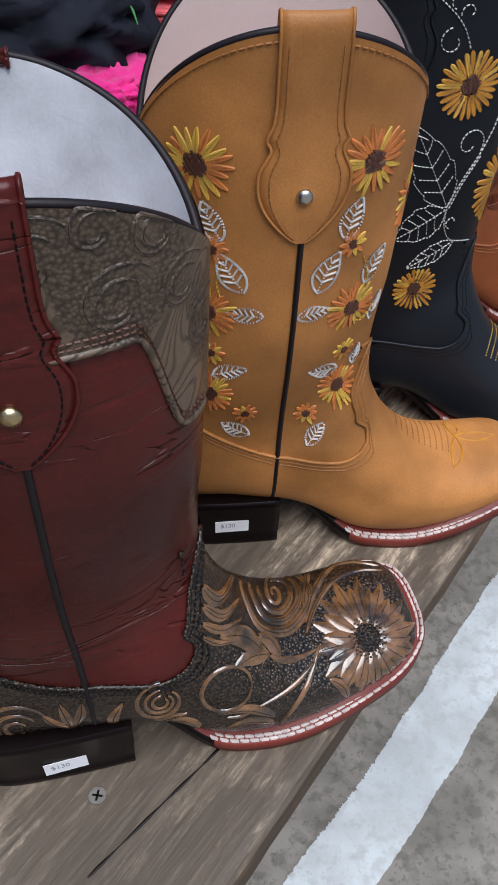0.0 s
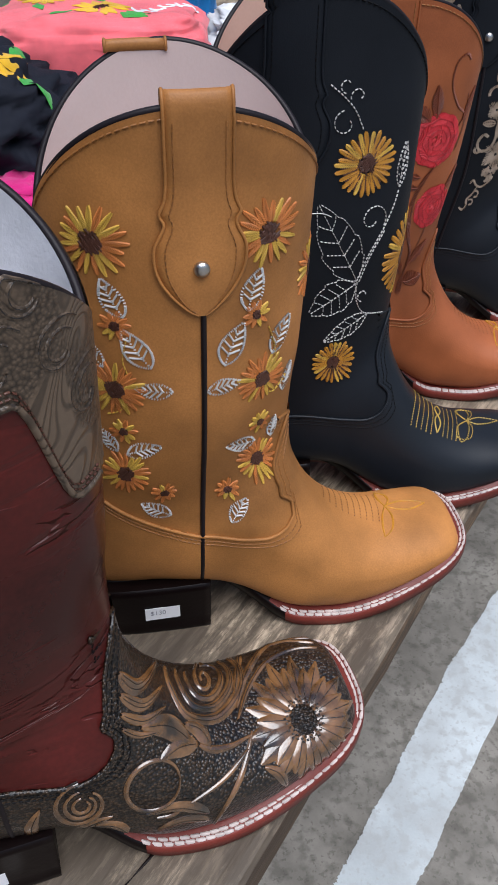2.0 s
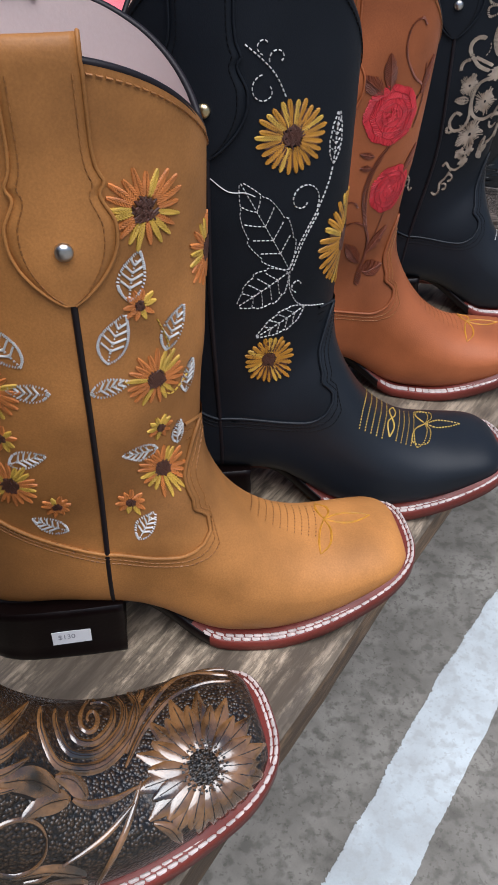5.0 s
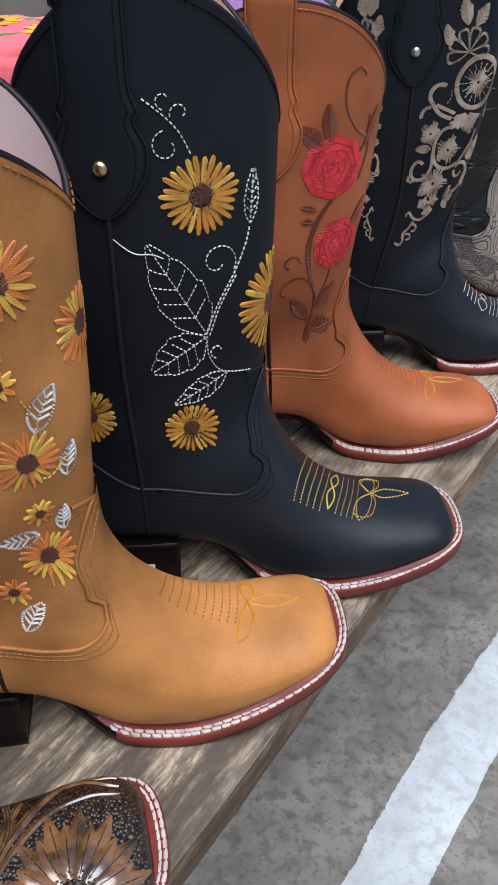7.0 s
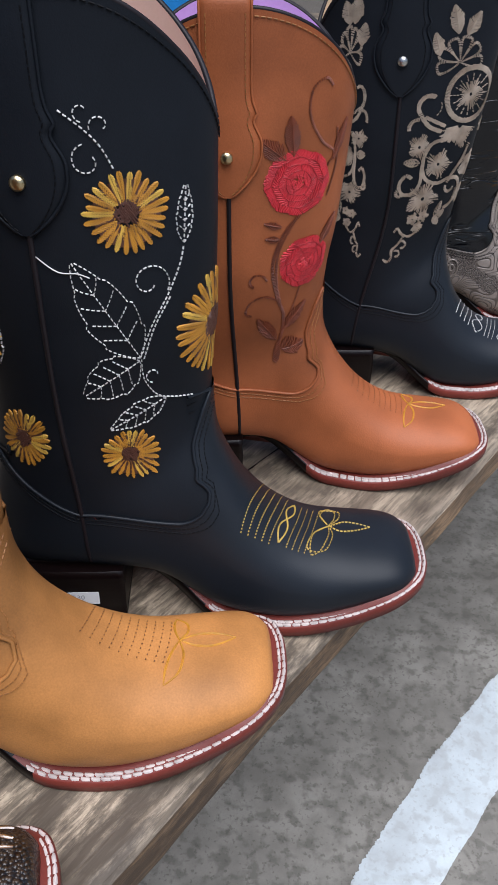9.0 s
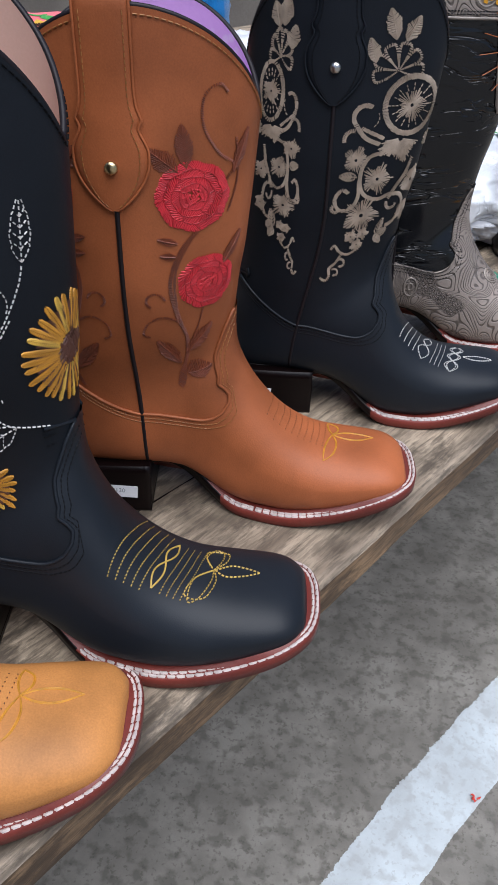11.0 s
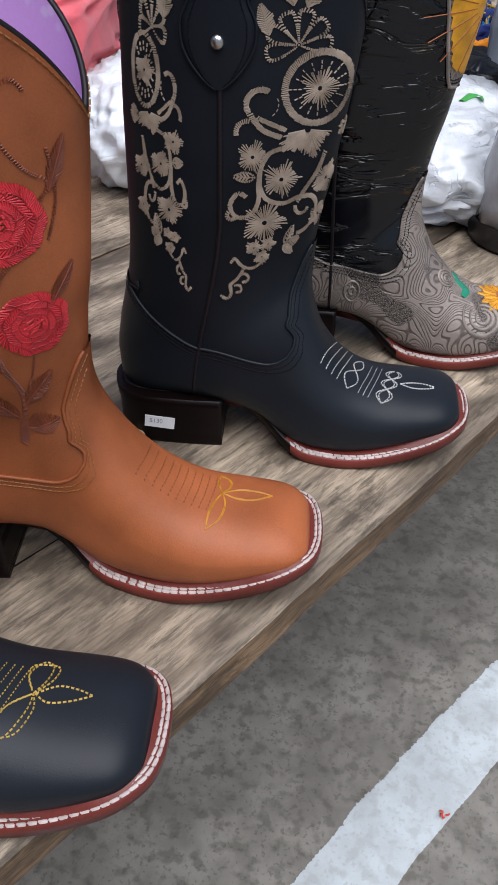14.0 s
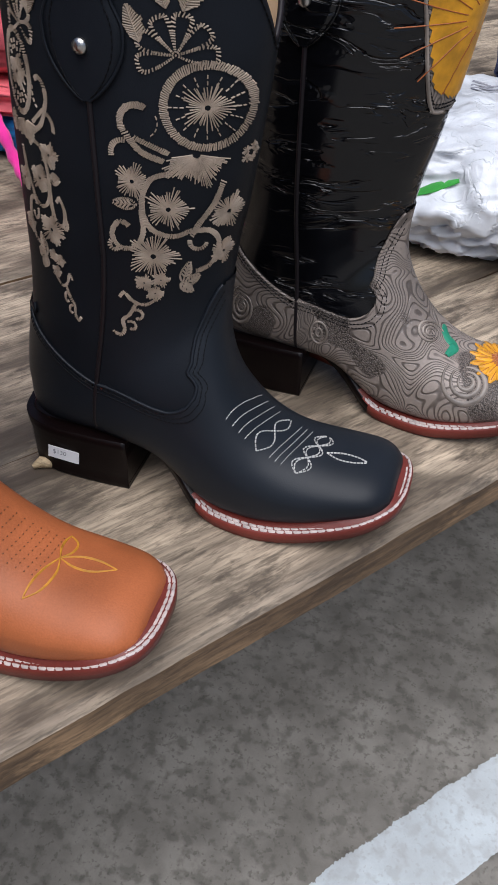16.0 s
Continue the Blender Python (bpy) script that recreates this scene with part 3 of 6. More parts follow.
    if tag:
        tx, tz, turn = tag
        g = Bag()
        w, h = 0.0118, 0.0052
        g.box((-w, -0.0004, -h), (w, 0.0, h))
        st = part("price_sticker", g.mesh("price_sticker", LABEL, False), ob, "white price sticker")
        st.matrix_basis = pose(tx, -0.0365 + 0.0002, tz, -3, turn, 1.5)
        if name != "bar":
            words = flat_text("$130", 0.0052, INK)
            wo = part("price", words, ob)
            wo.matrix_basis = pose(tx, -0.0365 + 0.0002, tz, -3, turn, 1.5) @ pose(-0.003, -0.0006, 0.0008, 90, 0, 0)
    # pull straps, looping over the rim
    for far in (False, True):
        sgn = 1 if far else -1
        sm = strap_mat or shaft_m
        top = b.top + (b.far_rim if far else 0)
        STRAP_X = b.seam[0] - 0.001 + (b.far_strap if far else 0)
        g = Bag()
        outer = []
        half_w = strap_w / 2
        low = rivet_z - 0.026
        zs = np.linspace(low, top - 0.002, 46)
        rowsv, rown, widths = [], [], []
        for z in zs:
            f = z - low
            if f < 0.055:
                wv = half_w * (0.12 + 1.33 * math.sin(min(1, f / 0.030) * math.pi / 2) ** 0.8)
                if f > 0.034:
                    wv = half_w * (1.45 - 0.38 * float(smooth(0.034, 0.050, f)))
                wv += half_w * 0.18 * math.exp(-((f - 0.053) / 0.003) ** 2)
            else:
                wv = half_w
            if f > 0.055:
                wv = half_w * (1.07 - 0.07 * float(smooth(0.055, 0.07, f))) + half_w * 0.10 * math.exp(-((f - 0.055) / 0.003) ** 2)
            widths.append(wv)
        verts, faces = [], []
        across = 9
        allrows = []
        for z, wv in zip(zs, widths):
            line = []
            for j in range(across):
                o = (j / (across - 1) - 0.5) * 2 * wv
                p, n = b.side(STRAP_X + o, z, far)
                lean_y = b.lean * (z - 0.05)
                if (p.y - lean_y) * sgn < 0.01:
                    p = Vector((STRAP_X + o, sgn * 0.0465 * b.wide + lean_y, z))
                    n = Vector((0, sgn, 0))
                elif p.z < z - 0.0015:
                    p = Vector((STRAP_X + o, p.y, z))
                line.append((p + n * (0.0024 if 0 < j < across - 1 else 0.0018), n, o))
            allrows.append(line)
        # loop: up over the rim and inside
        tp = [q for q in allrows[-1]]
        for up, back in ((0.004, 0.0), (0.0075, 0.0012), (0.0095, 0.0032), (0.0088, 0.0055), (0.005, 0.0066), (0.0, 0.0066), (-0.003, 0.0058)):
            line = []
            for p, n, o in tp:
                line.append((Vector((p.x, p.y - sgn * back, top - 0.002 + up * (0.45 if far else 1.0))), Vector((0, sgn, 0.2)) if back < 0.006 else Vector((0, -sgn, 0.2)), o))
            allrows.append(line)
        thick = 0.0022
        for line in allrows:
            verts += [p for p, n, o in line]
        R = len(allrows)
        faces += [(i * across + j, i * across + j + 1, (i + 1) * across + j + 1, (i + 1) * across + j) for i in range(R - 1) for j in range(across - 1)]
        if far:
            faces = [tuple(reversed(f)) for f in faces]
        # edges down to the leather
        inner = []
        for i, line in enumerate(allrows):
            for p, n, o in (line[0], line[-1]):
                inner.append(p - n.normalized() * thick)
        base = len(verts)
        verts += inner
        for i in range(R - 1):
            faces.append((i * across, (i + 1) * across, base + 2 * i + 2, base + 2 * i))
            faces.append((i * across + across - 1, base + 2 * i + 1, base + 2 * i + 3, (i + 1) * across + across - 1))
        g.add(verts, faces)
        st = part("pull_strap", g.mesh("pull_strap", sm), e, "pull strap with a scalloped riveted end")
        g = Bag()
        for edge in (0, 1):
            pts, nors = [], []
            for (line, wv) in zip(allrows[1:46], widths[1:]):
                q = max(0.12, 0.0022 / (2 * wv))
                q = q if edge == 0 else 1 - q
                f = q * (across - 1)
                i = min(int(f), across - 2)
                pts.append(line[i][0].lerp(line[i + 1][0], f - i) + line[i][1] * 0.0001), nors.append(line[i][1])
            g.tube(allrows and [line[0 if edge == 0 else -1][0] for line in allrows[:53]], 0.0009, 1, 5)
            dashes(g, pts, nors, 0.0008, 0, 0.0022, 0.0012, 0.0004)
        part("strap_stitching", g.mesh("strap_stitching", [seam_thread, sm]), st)
        p, n = b.side(STRAP_X, rivet_z, far)
        g = Bag()
        u = Vector((1, 0, 0))
        v = n.cross(u).normalized()
        u = v.cross(n)
        verts = []
        for rr, hh in ((0.0052, 0.002), (0.0052, 0.0032), (0.0050, 0.0046), (0.0024, 0.0055), (0.0, 0.0058)):
            verts += [p + n * hh + (u * math.cos(q) + v * math.sin(q)) * rr * 0.76 for q in [2 * math.pi * j / 16 for j in range(16)]]
        g.add(verts, [(r * 16 + j, r * 16 + (j + 1) % 16, (r + 1) * 16 + (j + 1) % 16, (r + 1) * 16 + j) for r in range(4) for j in range(16)])
        part("rivet", g.mesh("rivet", rivet), st, "metal rivet")
    return e


lea = Boot(top=0.353, front=0.306, back=0.296, seam=(0.0735, 0.078), shift=-0.004, pocket=0.008, turn=0.0856, reach=-0.0046, slide=-0.0026, far_rim=0.008)
lea_e = make_boot("western_boot", "oxblood leather western boot with a tooled brown flower foot", (-0.139, 0.243, 0), 13, lea, (OXBLOOD, TOOL_DARK, LINING_W), rivet=BRASS, rivet_z=0.282, tag=(0.058, 0.016, -3), seam_thread=T_DARK, heel_len=0.1)
tan = Boot(top=0.354, front=0.308, back=0.290, lean=-0.05, seam=(0.088, 0.086), pocket=0.021, turn=0.0841, reach=-0.0013, slide=-0.0055, far_rim=0.008, far_strap=-0.02)
tan_e = make_boot("western_boot", "tan leather western boot with embroidered orange sunflowers and white leaves", (-0.043, 0.424, 0), 4.5, tan, (TAN, TAN, LINING), rivet_z=0.281, tag=(0.058, 0.02, 0), heel_len=0.095)
blk = Boot(top=0.376, front=0.308, back=0.306, lean=0.03, seam=(0.058, 0.064), pocket=0.017, turn=-0.065, reach=0.0, slide=-0.001)
blk_e = make_boot("western_boot", "black leather western boot with golden sunflowers and white vine stitching", (0.052, 0.552, 0), 2, blk, (BLACK, BLACK_SKYLIT, LINING_B), rivet=BRASS, rivet_z=0.297, tag=(0.055, 0.02, 0), seam_thread=T_DARK, strap_w=0.032)
rose = Boot(top=0.355, front=0.289, back=0.292, lean=-0.02, seam=(0.075, 0.082), pocket=0.018, turn=-0.12, reach=0.001, slide=0.008, flare=(0.0, 0.011))
rose_e = make_boot("western_boot", "rust-brown leather western boot with embroidered red roses", (0.128, 0.704, 0), 2.5, rose, (RUST, RUST, LINING_P), rivet=BRASS, rivet_z=0.271, tag=(0.062, 0.02, 4))
bk2 = Boot(top=0.377, front=0.296, back=0.303, lean=0.03, seam=(0.084, 0.062), turn=0.0264, reach=-0.0095, slide=-0.0072, flare=(0.009, 0.020))
bk2_e = make_boot("western_boot", "black leather western boot with taupe floral scroll embroidery", (0.254, 0.863, 0), 0, bk2, (BLACK, BLACK_SKYLIT, LINING_C), rivet_z=0.300, tag=(0.035, 0.021, 6), seam_thread=T_DARK)
gry = Boot(top=0.377, front=0.296, back=0.303, seam=(0.072, 0.077), flare=(0.006, 0.024))
gry_e = make_boot("western_boot", "black crinkled patent western boot with a tooled grey foot", (0.345, 1.018, 0), -3, gry, (PATENT, GREYD, LINING_C), rivet_z=0.300, seam_thread=T_DARK)


# ---- embroidery and tooling ----
class Needle:
    """Sews threads on one boot. place: which of the boot's surfaces the two coordinates name."""

    def __init__(self, boot, place, mats):
        self.extra = 0.0 if place == "shaft" else 0.001
        self.put, self.mats, self.bag = {"shaft": boot.wrap, "foot": boot.above, "slant": boot.slant}[place], mats, Bag()

    def stitch(self, p, q, width=0.0008, mat=0, lift=0.0003, height=0.0005, step=0.004):
        k = max(2, int(math.hypot(q[0] - p[0], q[1] - p[1]) / step) + 1)
        pts, nors = [], []
        for i in range(k + 1):
            f = i / k
            a, n = self.put(p[0] + (q[0] - p[0]) * f, p[1] + (q[1] - p[1]) * f)
            pts.append(a + n * (lift + self.extra)), nors.append(n)
        self.bag.ribbon(pts, nors, width, mat, height)

    def line(self, path, width=0.0009, mat=0, dash=None, lift=0.0004, height=0.0005):
        pts, nors = [], []
        for p in path:
            a, n = self.put(*p)
            pts.append(a + n * (lift + self.extra)), nors.append(n)
        if dash:
            dashes(self.bag, pts, nors, width, mat, dash[0], dash[1], height)
        else:
            self.bag.ribbon(pts, nors, width, mat, height)

    def satin(self, path, widths, mat=0, gap=0.0009, thread_w=0.00085, slope=0.25):
        """Short threads side by side across a path."""
        for i in range(len(path) - 1):
            (x0, y0), (x1, y1) = path[i], path[i + 1]
            d = math.hypot(x1 - x0, y1 - y0)
            if d < 1e-7:
                continue
            tx, ty = (x1 - x0) / d, (y1 - y0) / d
            k = max(1, int(d / gap))
            for j in range(k):
                f = j / k
                w = (widths[i] + (widths[i + 1] - widths[i]) * f) * random.uniform(0.85, 1.1) / 2
                cx, cy = x0 + (x1 - x0) * f, y0 + (y1 - y0) * f
                ox, oy = -ty * w + tx * w * slope, tx * w + ty * w * slope
                self.stitch((cx - ox, cy - oy), (cx + ox, cy + oy), thread_w, mat, step=0.006)

    def burst(self, c, r, n=34, mat=0, squash=1.0, sweep=(0, 2 * math.pi), inner=0.12):
        for i in range(n):
            a = sweep[0] + (sweep[1] - sweep[0]) * (i + random.uniform(-0.3, 0.3)) / n
            rr = r * random.uniform(0.8, 1.05) * (1 + 0.16 * math.cos(5 * a))
            self.stitch((c[0] + math.cos(a) * r * inner, c[1] + math.sin(a) * r * inner * squash), (c[0] + math.cos(a) * rr, c[1] + math.sin(a) * rr * squash), 0.0007, mat, step=0.008)

    def disc(self, c, r, mat, n=40):
        for i in range(n):
            a, q = random.uniform(0, 6.3), r * math.sqrt(random.random()) * 0.85
            t = random.choice((0.6, 2.1)) + random.uniform(-0.2, 0.2)
            x, y = c[0] + q * math.cos(a), c[1] + q * math.sin(a)
            d = r * 0.33
            self.stitch((x - d * math.cos(t), y - d * math.sin(t)), (x + d * math.cos(t), y + d * math.sin(t)), 0.0011, mat, 0.0007)

    def sunflower(self, c, r, petals, colours, middle, dark=None, blunt=0.74):
        """Petals of two slanting rows of threads, and a cross-stitched middle."""
        for i in range(petals):
            a = 2 * math.pi * (i + random.uniform(-0.15, 0.15)) / petals
            rr = r * random.uniform(0.82 if blunt > 0.7 else 0.93, 1.05)
            m = random.choice(colours)
            ca, sa = math.cos(a), math.sin(a)
            wide = 2 * math.pi * r * 0.62 / petals * (0.34 if blunt > 0.7 else 0.42)
            if dark is not None:
                b2 = a + math.pi / petals
                self.stitch((c[0] + math.cos(b2) * r * 0.34, c[1] + math.sin(b2) * r * 0.34), (c[0] + math.cos(b2) * r * 0.82, c[1] + math.sin(b2) * r * 0.85), 0.0024, dark, 0.0003)
            rows = max(5, int((rr - r * 0.3) / 0.0012))
            for k in range(rows):
                q = r * 0.3 + (rr - r * 0.3) * k / rows
                e = wide * math.sin(math.pi * (0.22 + blunt * k / rows)) + 0.0002
                for sgn in (-1, 1):
                    self.stitch((c[0] + ca * (q + 0.0018), c[1] + sa * (q + 0.0018)), (c[0] + ca * q - sa * e * sgn, c[1] + sa * q + ca * e * sgn), 0.0011, m, 0.0003, step=0.01)
        self.disc(c, r * 0.33, middle, int(20 + r * 2400))

    def leaf(self, a, b, width, mat=0, style="outline", bend=0.0):
        """A leaf from a to b."""
        dx, dy = b[0] - a[0], b[1] - a[1]
        L = math.hypot(dx, dy)
        tx, ty = dx / L, dy / L
        at = lambda f, w: (a[0] + dx * f - ty * (w + bend * L * math.sin(math.pi * f)), a[1] + dy * f + tx * (w + bend * L * math.sin(math.pi * f)))
        prof = lambda f: width / 2 * math.sin(math.pi * f ** 0.8) ** 0.9
        fs = [i / 14 for i in range(15)]
        if style == "outline":
            for sgn in (-1, 1):
                self.satin([at(f, sgn * prof(f)) for f in fs], [0.0013] * 15, mat, 0.0009, 0.0007)
            self.satin([at(f, 0) for f in fs[:13]], [0.0010] * 13, mat, 0.001, 0.0007)
            for f in (0.25, 0.4, 0.55, 0.7):
                for sgn in (-1, 1):
                    self.stitch(at(f, 0), at(min(1, f + 0.14), sgn * prof(f + 0.1) * 0.85), 0.0011, mat)
        elif style == "dash":
            saw = lambda f: prof(f) * (1 + 0.16 * ((f * 4.0) % 1.0 - 0.5))
            for sgn in (-1, 1):
                self.line([at(i / 30, sgn * saw(i / 30)) for i in range(31)], 0.00055, mat, (0.0017, 0.0010))
            self.line([at(f, 0) for f in fs], 0.0006, mat, (0.0017, 0.0010))
            for f in (0.2, 0.36, 0.52, 0.68):
                for sgn in (-1, 1):
                    self.line([at(f + 0.03 * k, sgn * prof(f + 0.03 * k) * k / 4.4) for k in range(5)], 0.00055, mat, (0.0017, 0.0010))
        else:
            n = max(6, int(L / 0.0011))
            for i in range(n):
                f = i / n
                for sgn in (-1, 1):
                    self.stitch(at(f, 0.0), at(min(1, f + 0.13), sgn * prof(min(1, f + 0.08)) * random.uniform(0.85, 1.1)), 0.0010, mat, step=0.006)
            self.line([at(f, 0) for f in fs], 0.0006, mat, height=0.0009)

    def finish(self, name, parent, label=""):
        return part(name, self.bag.mesh(name, self.mats), parent, label)


def curl(c, r0, r1, a0, a1, n=22):
    """Points of a spiral; angles in degrees."""
    return [(c[0] + (r0 + (r1 - r0) * i / n) * math.cos(radians(a0 + (a1 - a0) * i / n)), c[1] + (r0 + (r1 - r0) * i / n) * math.sin(radians(a0 + (a1 - a0) * i / n))) for i in range(n + 1)]


def bow(points, n=24):
    """A smooth path through a few points."""
    return [tuple(p) for p in spline(points, np.linspace(0, 1, n + 1))]


def arc_u(x):
    """From x on the near side to metres round the shaft."""
    return float(np.interp(math.asin(max(-0.999, min(0.999, (x - 0.079) / 0.0705))), WRAP_T, WRAP_U))


random.seed(5)
# tan boot: big and small flowers in two columns, white leaves
for x, z, r in ((0.0455, 0.2925, 0.0185), (0.128, 0.293, 0.0185), (0.150, 0.262, 0.0175), (0.129, 0.206, 0.0165), (0.132, 0.142, 0.0155), (0.0495, 0.208, 0.0175), (0.0505, 0.147, 0.0160), (0.012, 0.262, 0.0170)):
    nd = Needle(tan, "shaft", [T_YEL, T_ORA, T_BRN])
    nd.sunflower((arc_u(x) - 0.009, z), r, 21, [0, 1, 1], 2)
    nd.finish("embroidered_sunflower", tan_e, "orange and yellow embroidered sunflower")
for x, z, r in ((0.1235, 0.249, 0.0078), (0.053, 0.248, 0.0082), (0.131, 0.172, 0.0078), (0.1125, 0.125, 0.0075), (0.0515, 0.1785, 0.008), (0.0735, 0.1295, 0.0078)):
    nd = Needle(tan, "shaft", [T_YEL, T_ORA, T_BRN])
    nd.sunflower((arc_u(x) - 0.009, z), r, 10, [0, 1, 1], 2)
    nd.finish("small_sunflower", tan_e, "small orange embroidered flower")
for x, z, ang, L in ((0.122, 0.264, 75, 0.026), (0.053, 0.264, 115, 0.025), (0.1125, 0.234, 68, 0.029), (0.1375, 0.232, 62, 0.026), (0.108, 0.207, 10, 0.021), (0.063, 0.235, 120, 0.029), (0.0385, 0.231, 125, 0.024), (0.0700, 0.209, 172, 0.022), (0.031, 0.205, 125, 0.020), (0.1205, 0.1585, 172, 0.0225), (0.117, 0.1105, 55, 0.0225), (0.0625, 0.165, 18, 0.0235), (0.0675, 0.1155, 145, 0.0235), (0.034, 0.182, 100, 0.020), (0.0425, 0.171, 120, 0.0185), (0.144, 0.199, 78, 0.022), (0.1405, 0.163, 85, 0.018)):
    nd = Needle(tan, "shaft", [T_WHITE])
    u, d = arc_u(x) - 0.009, radians(ang)
    L *= 0.92
    nd.leaf((u - math.cos(d) * L / 2, z - math.sin(d) * L / 2), (u + math.cos(d) * L / 2, z + math.sin(d) * L / 2), L * 0.5, 0, "outline", 0.04)
    nd.finish("embroidered_leaf", tan_e, "white embroidered leaf")
for p in ([(0.045, 0.198), (0.053, 0.193), (0.063, 0.201)], [(0.045, 0.24), (0.05, 0.226), (0.052, 0.215)], [(-0.045, 0.19), (-0.038, 0.193), (-0.031, 0.201)], [(-0.03, 0.24), (-0.033, 0.228), (-0.031, 0.218)]):
    nd = Needle(tan, "shaft", [T_YEL])
    nd.line(bow(p, 12), 0.0008, 0, (0.002, 0.0008))
    nd.finish("flower_stem", tan_e)


def slope(path, y0, dx=0.0, slant=0.33):
    """Slants a motif on the vamp with the foot."""
    return [(x + slant * (y - y0) + dx, y) for x, y in path]


def toe_petals(boot, parent, y0, dx, dots):
    """Rows of small dots and three outlined petals on the vamp."""
    nd = Needle(boot, "foot", [T_GOLD, dots])
    c = (0.217, y0)
    sl = lambda p, n: slope(bow(p, n), y0, dx, 0.15)
    for k in (0, 1):
        o = 0.0007 * k
        for sg in (-1, 1):
            w = 0.030 if sg < 0 else 0.019
            nd.line(sl([c, (0.2205 + o, y0 + sg * w * 0.35), (0.2190 + o, y0 + sg * w * 0.75), (0.2125, y0 + sg * w)], 16), 0.0007, 0)
            nd.line(sl([c, (0.2140 - o, y0 + sg * w * 0.35), (0.2125 - o, y0 + sg * w * 0.7), (0.2125, y0 + sg * w)], 16), 0.0007, 0)
            nd.line(sl([c, (0.227, y0 + 0.001 + sg * (0.004 + o)), (0.238, y0 + 0.002 + sg * (0.004 + o)), (0.249, y0 + 0.004)], 16), 0.0006, 0)
    for i in range(10):
        x = 0.167 + i * 0.0048
        nd.line(sl([(x, y0 - 0.017), (x + 0.001, y0 - 0.006), (x + 0.001, y0 + 0.005), (x, y0 + 0.016)], 30), 0.0008, 1, (0.0010, 0.0026), 0.0004, 0.0003)
    nd.finish("toe_stitching", parent, "gold petal stitching and dotted rows")


T_DOT = thread("leather_brown_thread", (0.15, 0.055, 0.02))
toe_petals(tan, tan_e, 0.0075, 0.0074, T_DOT)
toe_petals(rose, rose_e, -0.0056, 0.006, T_DOT)

# black boot with sunflowers
for u, z, r, n in ((arc_u(0.1055), 0.281, 0.0200, 26), (arc_u(0.0985), 0.134, 0.0170, 24), (0.081, 0.209, 0.0300, 30), (arc_u(0.034), 0.146, 0.0180, 24), (-0.075, 0.21, 0.024, 24)):
    nd = Needle(blk, "shaft", [T_GOLD, T_YEL, T_BRN])
    nd.sunflower((u, z), r, n, [0, 0, 0, 1], 2, 2, 0.60)
    nd.finish("embroidered_sunflower", blk_e, "golden embroidered sunflower with brown centre")
for a, b, w in (((0.0285, 0.201), (-0.003, 0.258), 0.027), ((0.0280, 0.199), (-0.005, 0.178), 0.025), ((0.043, 0.171), (0.0085, 0.1535), 0.0165), ((0.0555, 0.262), (0.0575, 0.293), 0.0095), ((-0.058, 0.190), (-0.067, 0.240), 0.024)):
    nd = Needle(blk, "shaft", [T_WHITE])
    nd.leaf(a, b, w, 0, "dash")
    nd.finish("stitched_leaf", blk_e, "white outlined leaf in running stitch")
nd = Needle(blk, "shaft", [T_WHITE])
D = (0.0018, 0.0010)
nd.line(bow([(0.029, 0.203), (0.036, 0.220), (0.046, 0.237), (0.053, 0.252), (0.0555, 0.262)]), 0.0007, 0, D)
nd.line(bow([(0.0305, 0.2), (0.037, 0.218), (0.047, 0.235)]), 0.0007, 0, D)
nd.line(curl((0.0355, 0.244), 0.0115, 0.003, -30, 330, 36), 0.0007, 0, D)
nd.line(bow([(0.029, 0.200), (0.030, 0.187), (0.037, 0.175), (0.047, 0.170), (0.064, 0.166)]), 0.0007, 0, D)
nd.line(curl((0.0355, 0.1885), 0.005, 0.002, 260, -20, 16), 0.0007, 0, D)
nd.finish("vine_stitching", blk_e, "white running-stitch vine")
nd = Needle(blk, "shaft", [T_WHITE])
nd.line(bow([(0.022, 0.303), (0.017, 0.313), (0.010, 0.321), (-0.001, 0.330)]), 0.0009, 0, D)
nd.line(curl((0.0105, 0.3065), 0.0080, 0.0025, 100, 440, 30), 0.0007, 0, D)
nd.line(curl((0.0175, 0.3225), 0.005, 0.002, 200, -60, 20), 0.0007, 0, D)
nd.line(curl((0.010, 0.3285), 0.0045, 0.002, 260, 20, 16), 0.0007, 0, D)
nd.finish("tendril_stitching", blk_e, "white running-stitch tendrils")
nd = Needle(blk, "shaft", [T_WHITE])
nd.line(bow([(-0.022, 0.262), (-0.01, 0.2525), (0.0, 0.2515), (0.006, 0.249)], 14), 0.0005, 0)
nd.finish("loose_thread", blk_e, "loose white thread")
nd = Needle(blk, "foot", [thread("dull_yellow_thread", (0.45, 0.30, 0.06))])
y0 = -0.0100
sl = lambda p: slope(p, y0, 0.0105)
for i, x in enumerate((0.160, 0.1643, 0.1686, 0.1729, 0.1772, 0.188, 0.192, 0.196, 0.2)):
    near, far = (-0.029, 0.020) if i < 5 else (-0.027, 0.016)
    nd.line(sl(bow([(x, y0 + near), (x + 0.001, y0 - 0.006), (x, y0 + far)], 30)), 0.0007, 0, (0.0011, 0.0010))
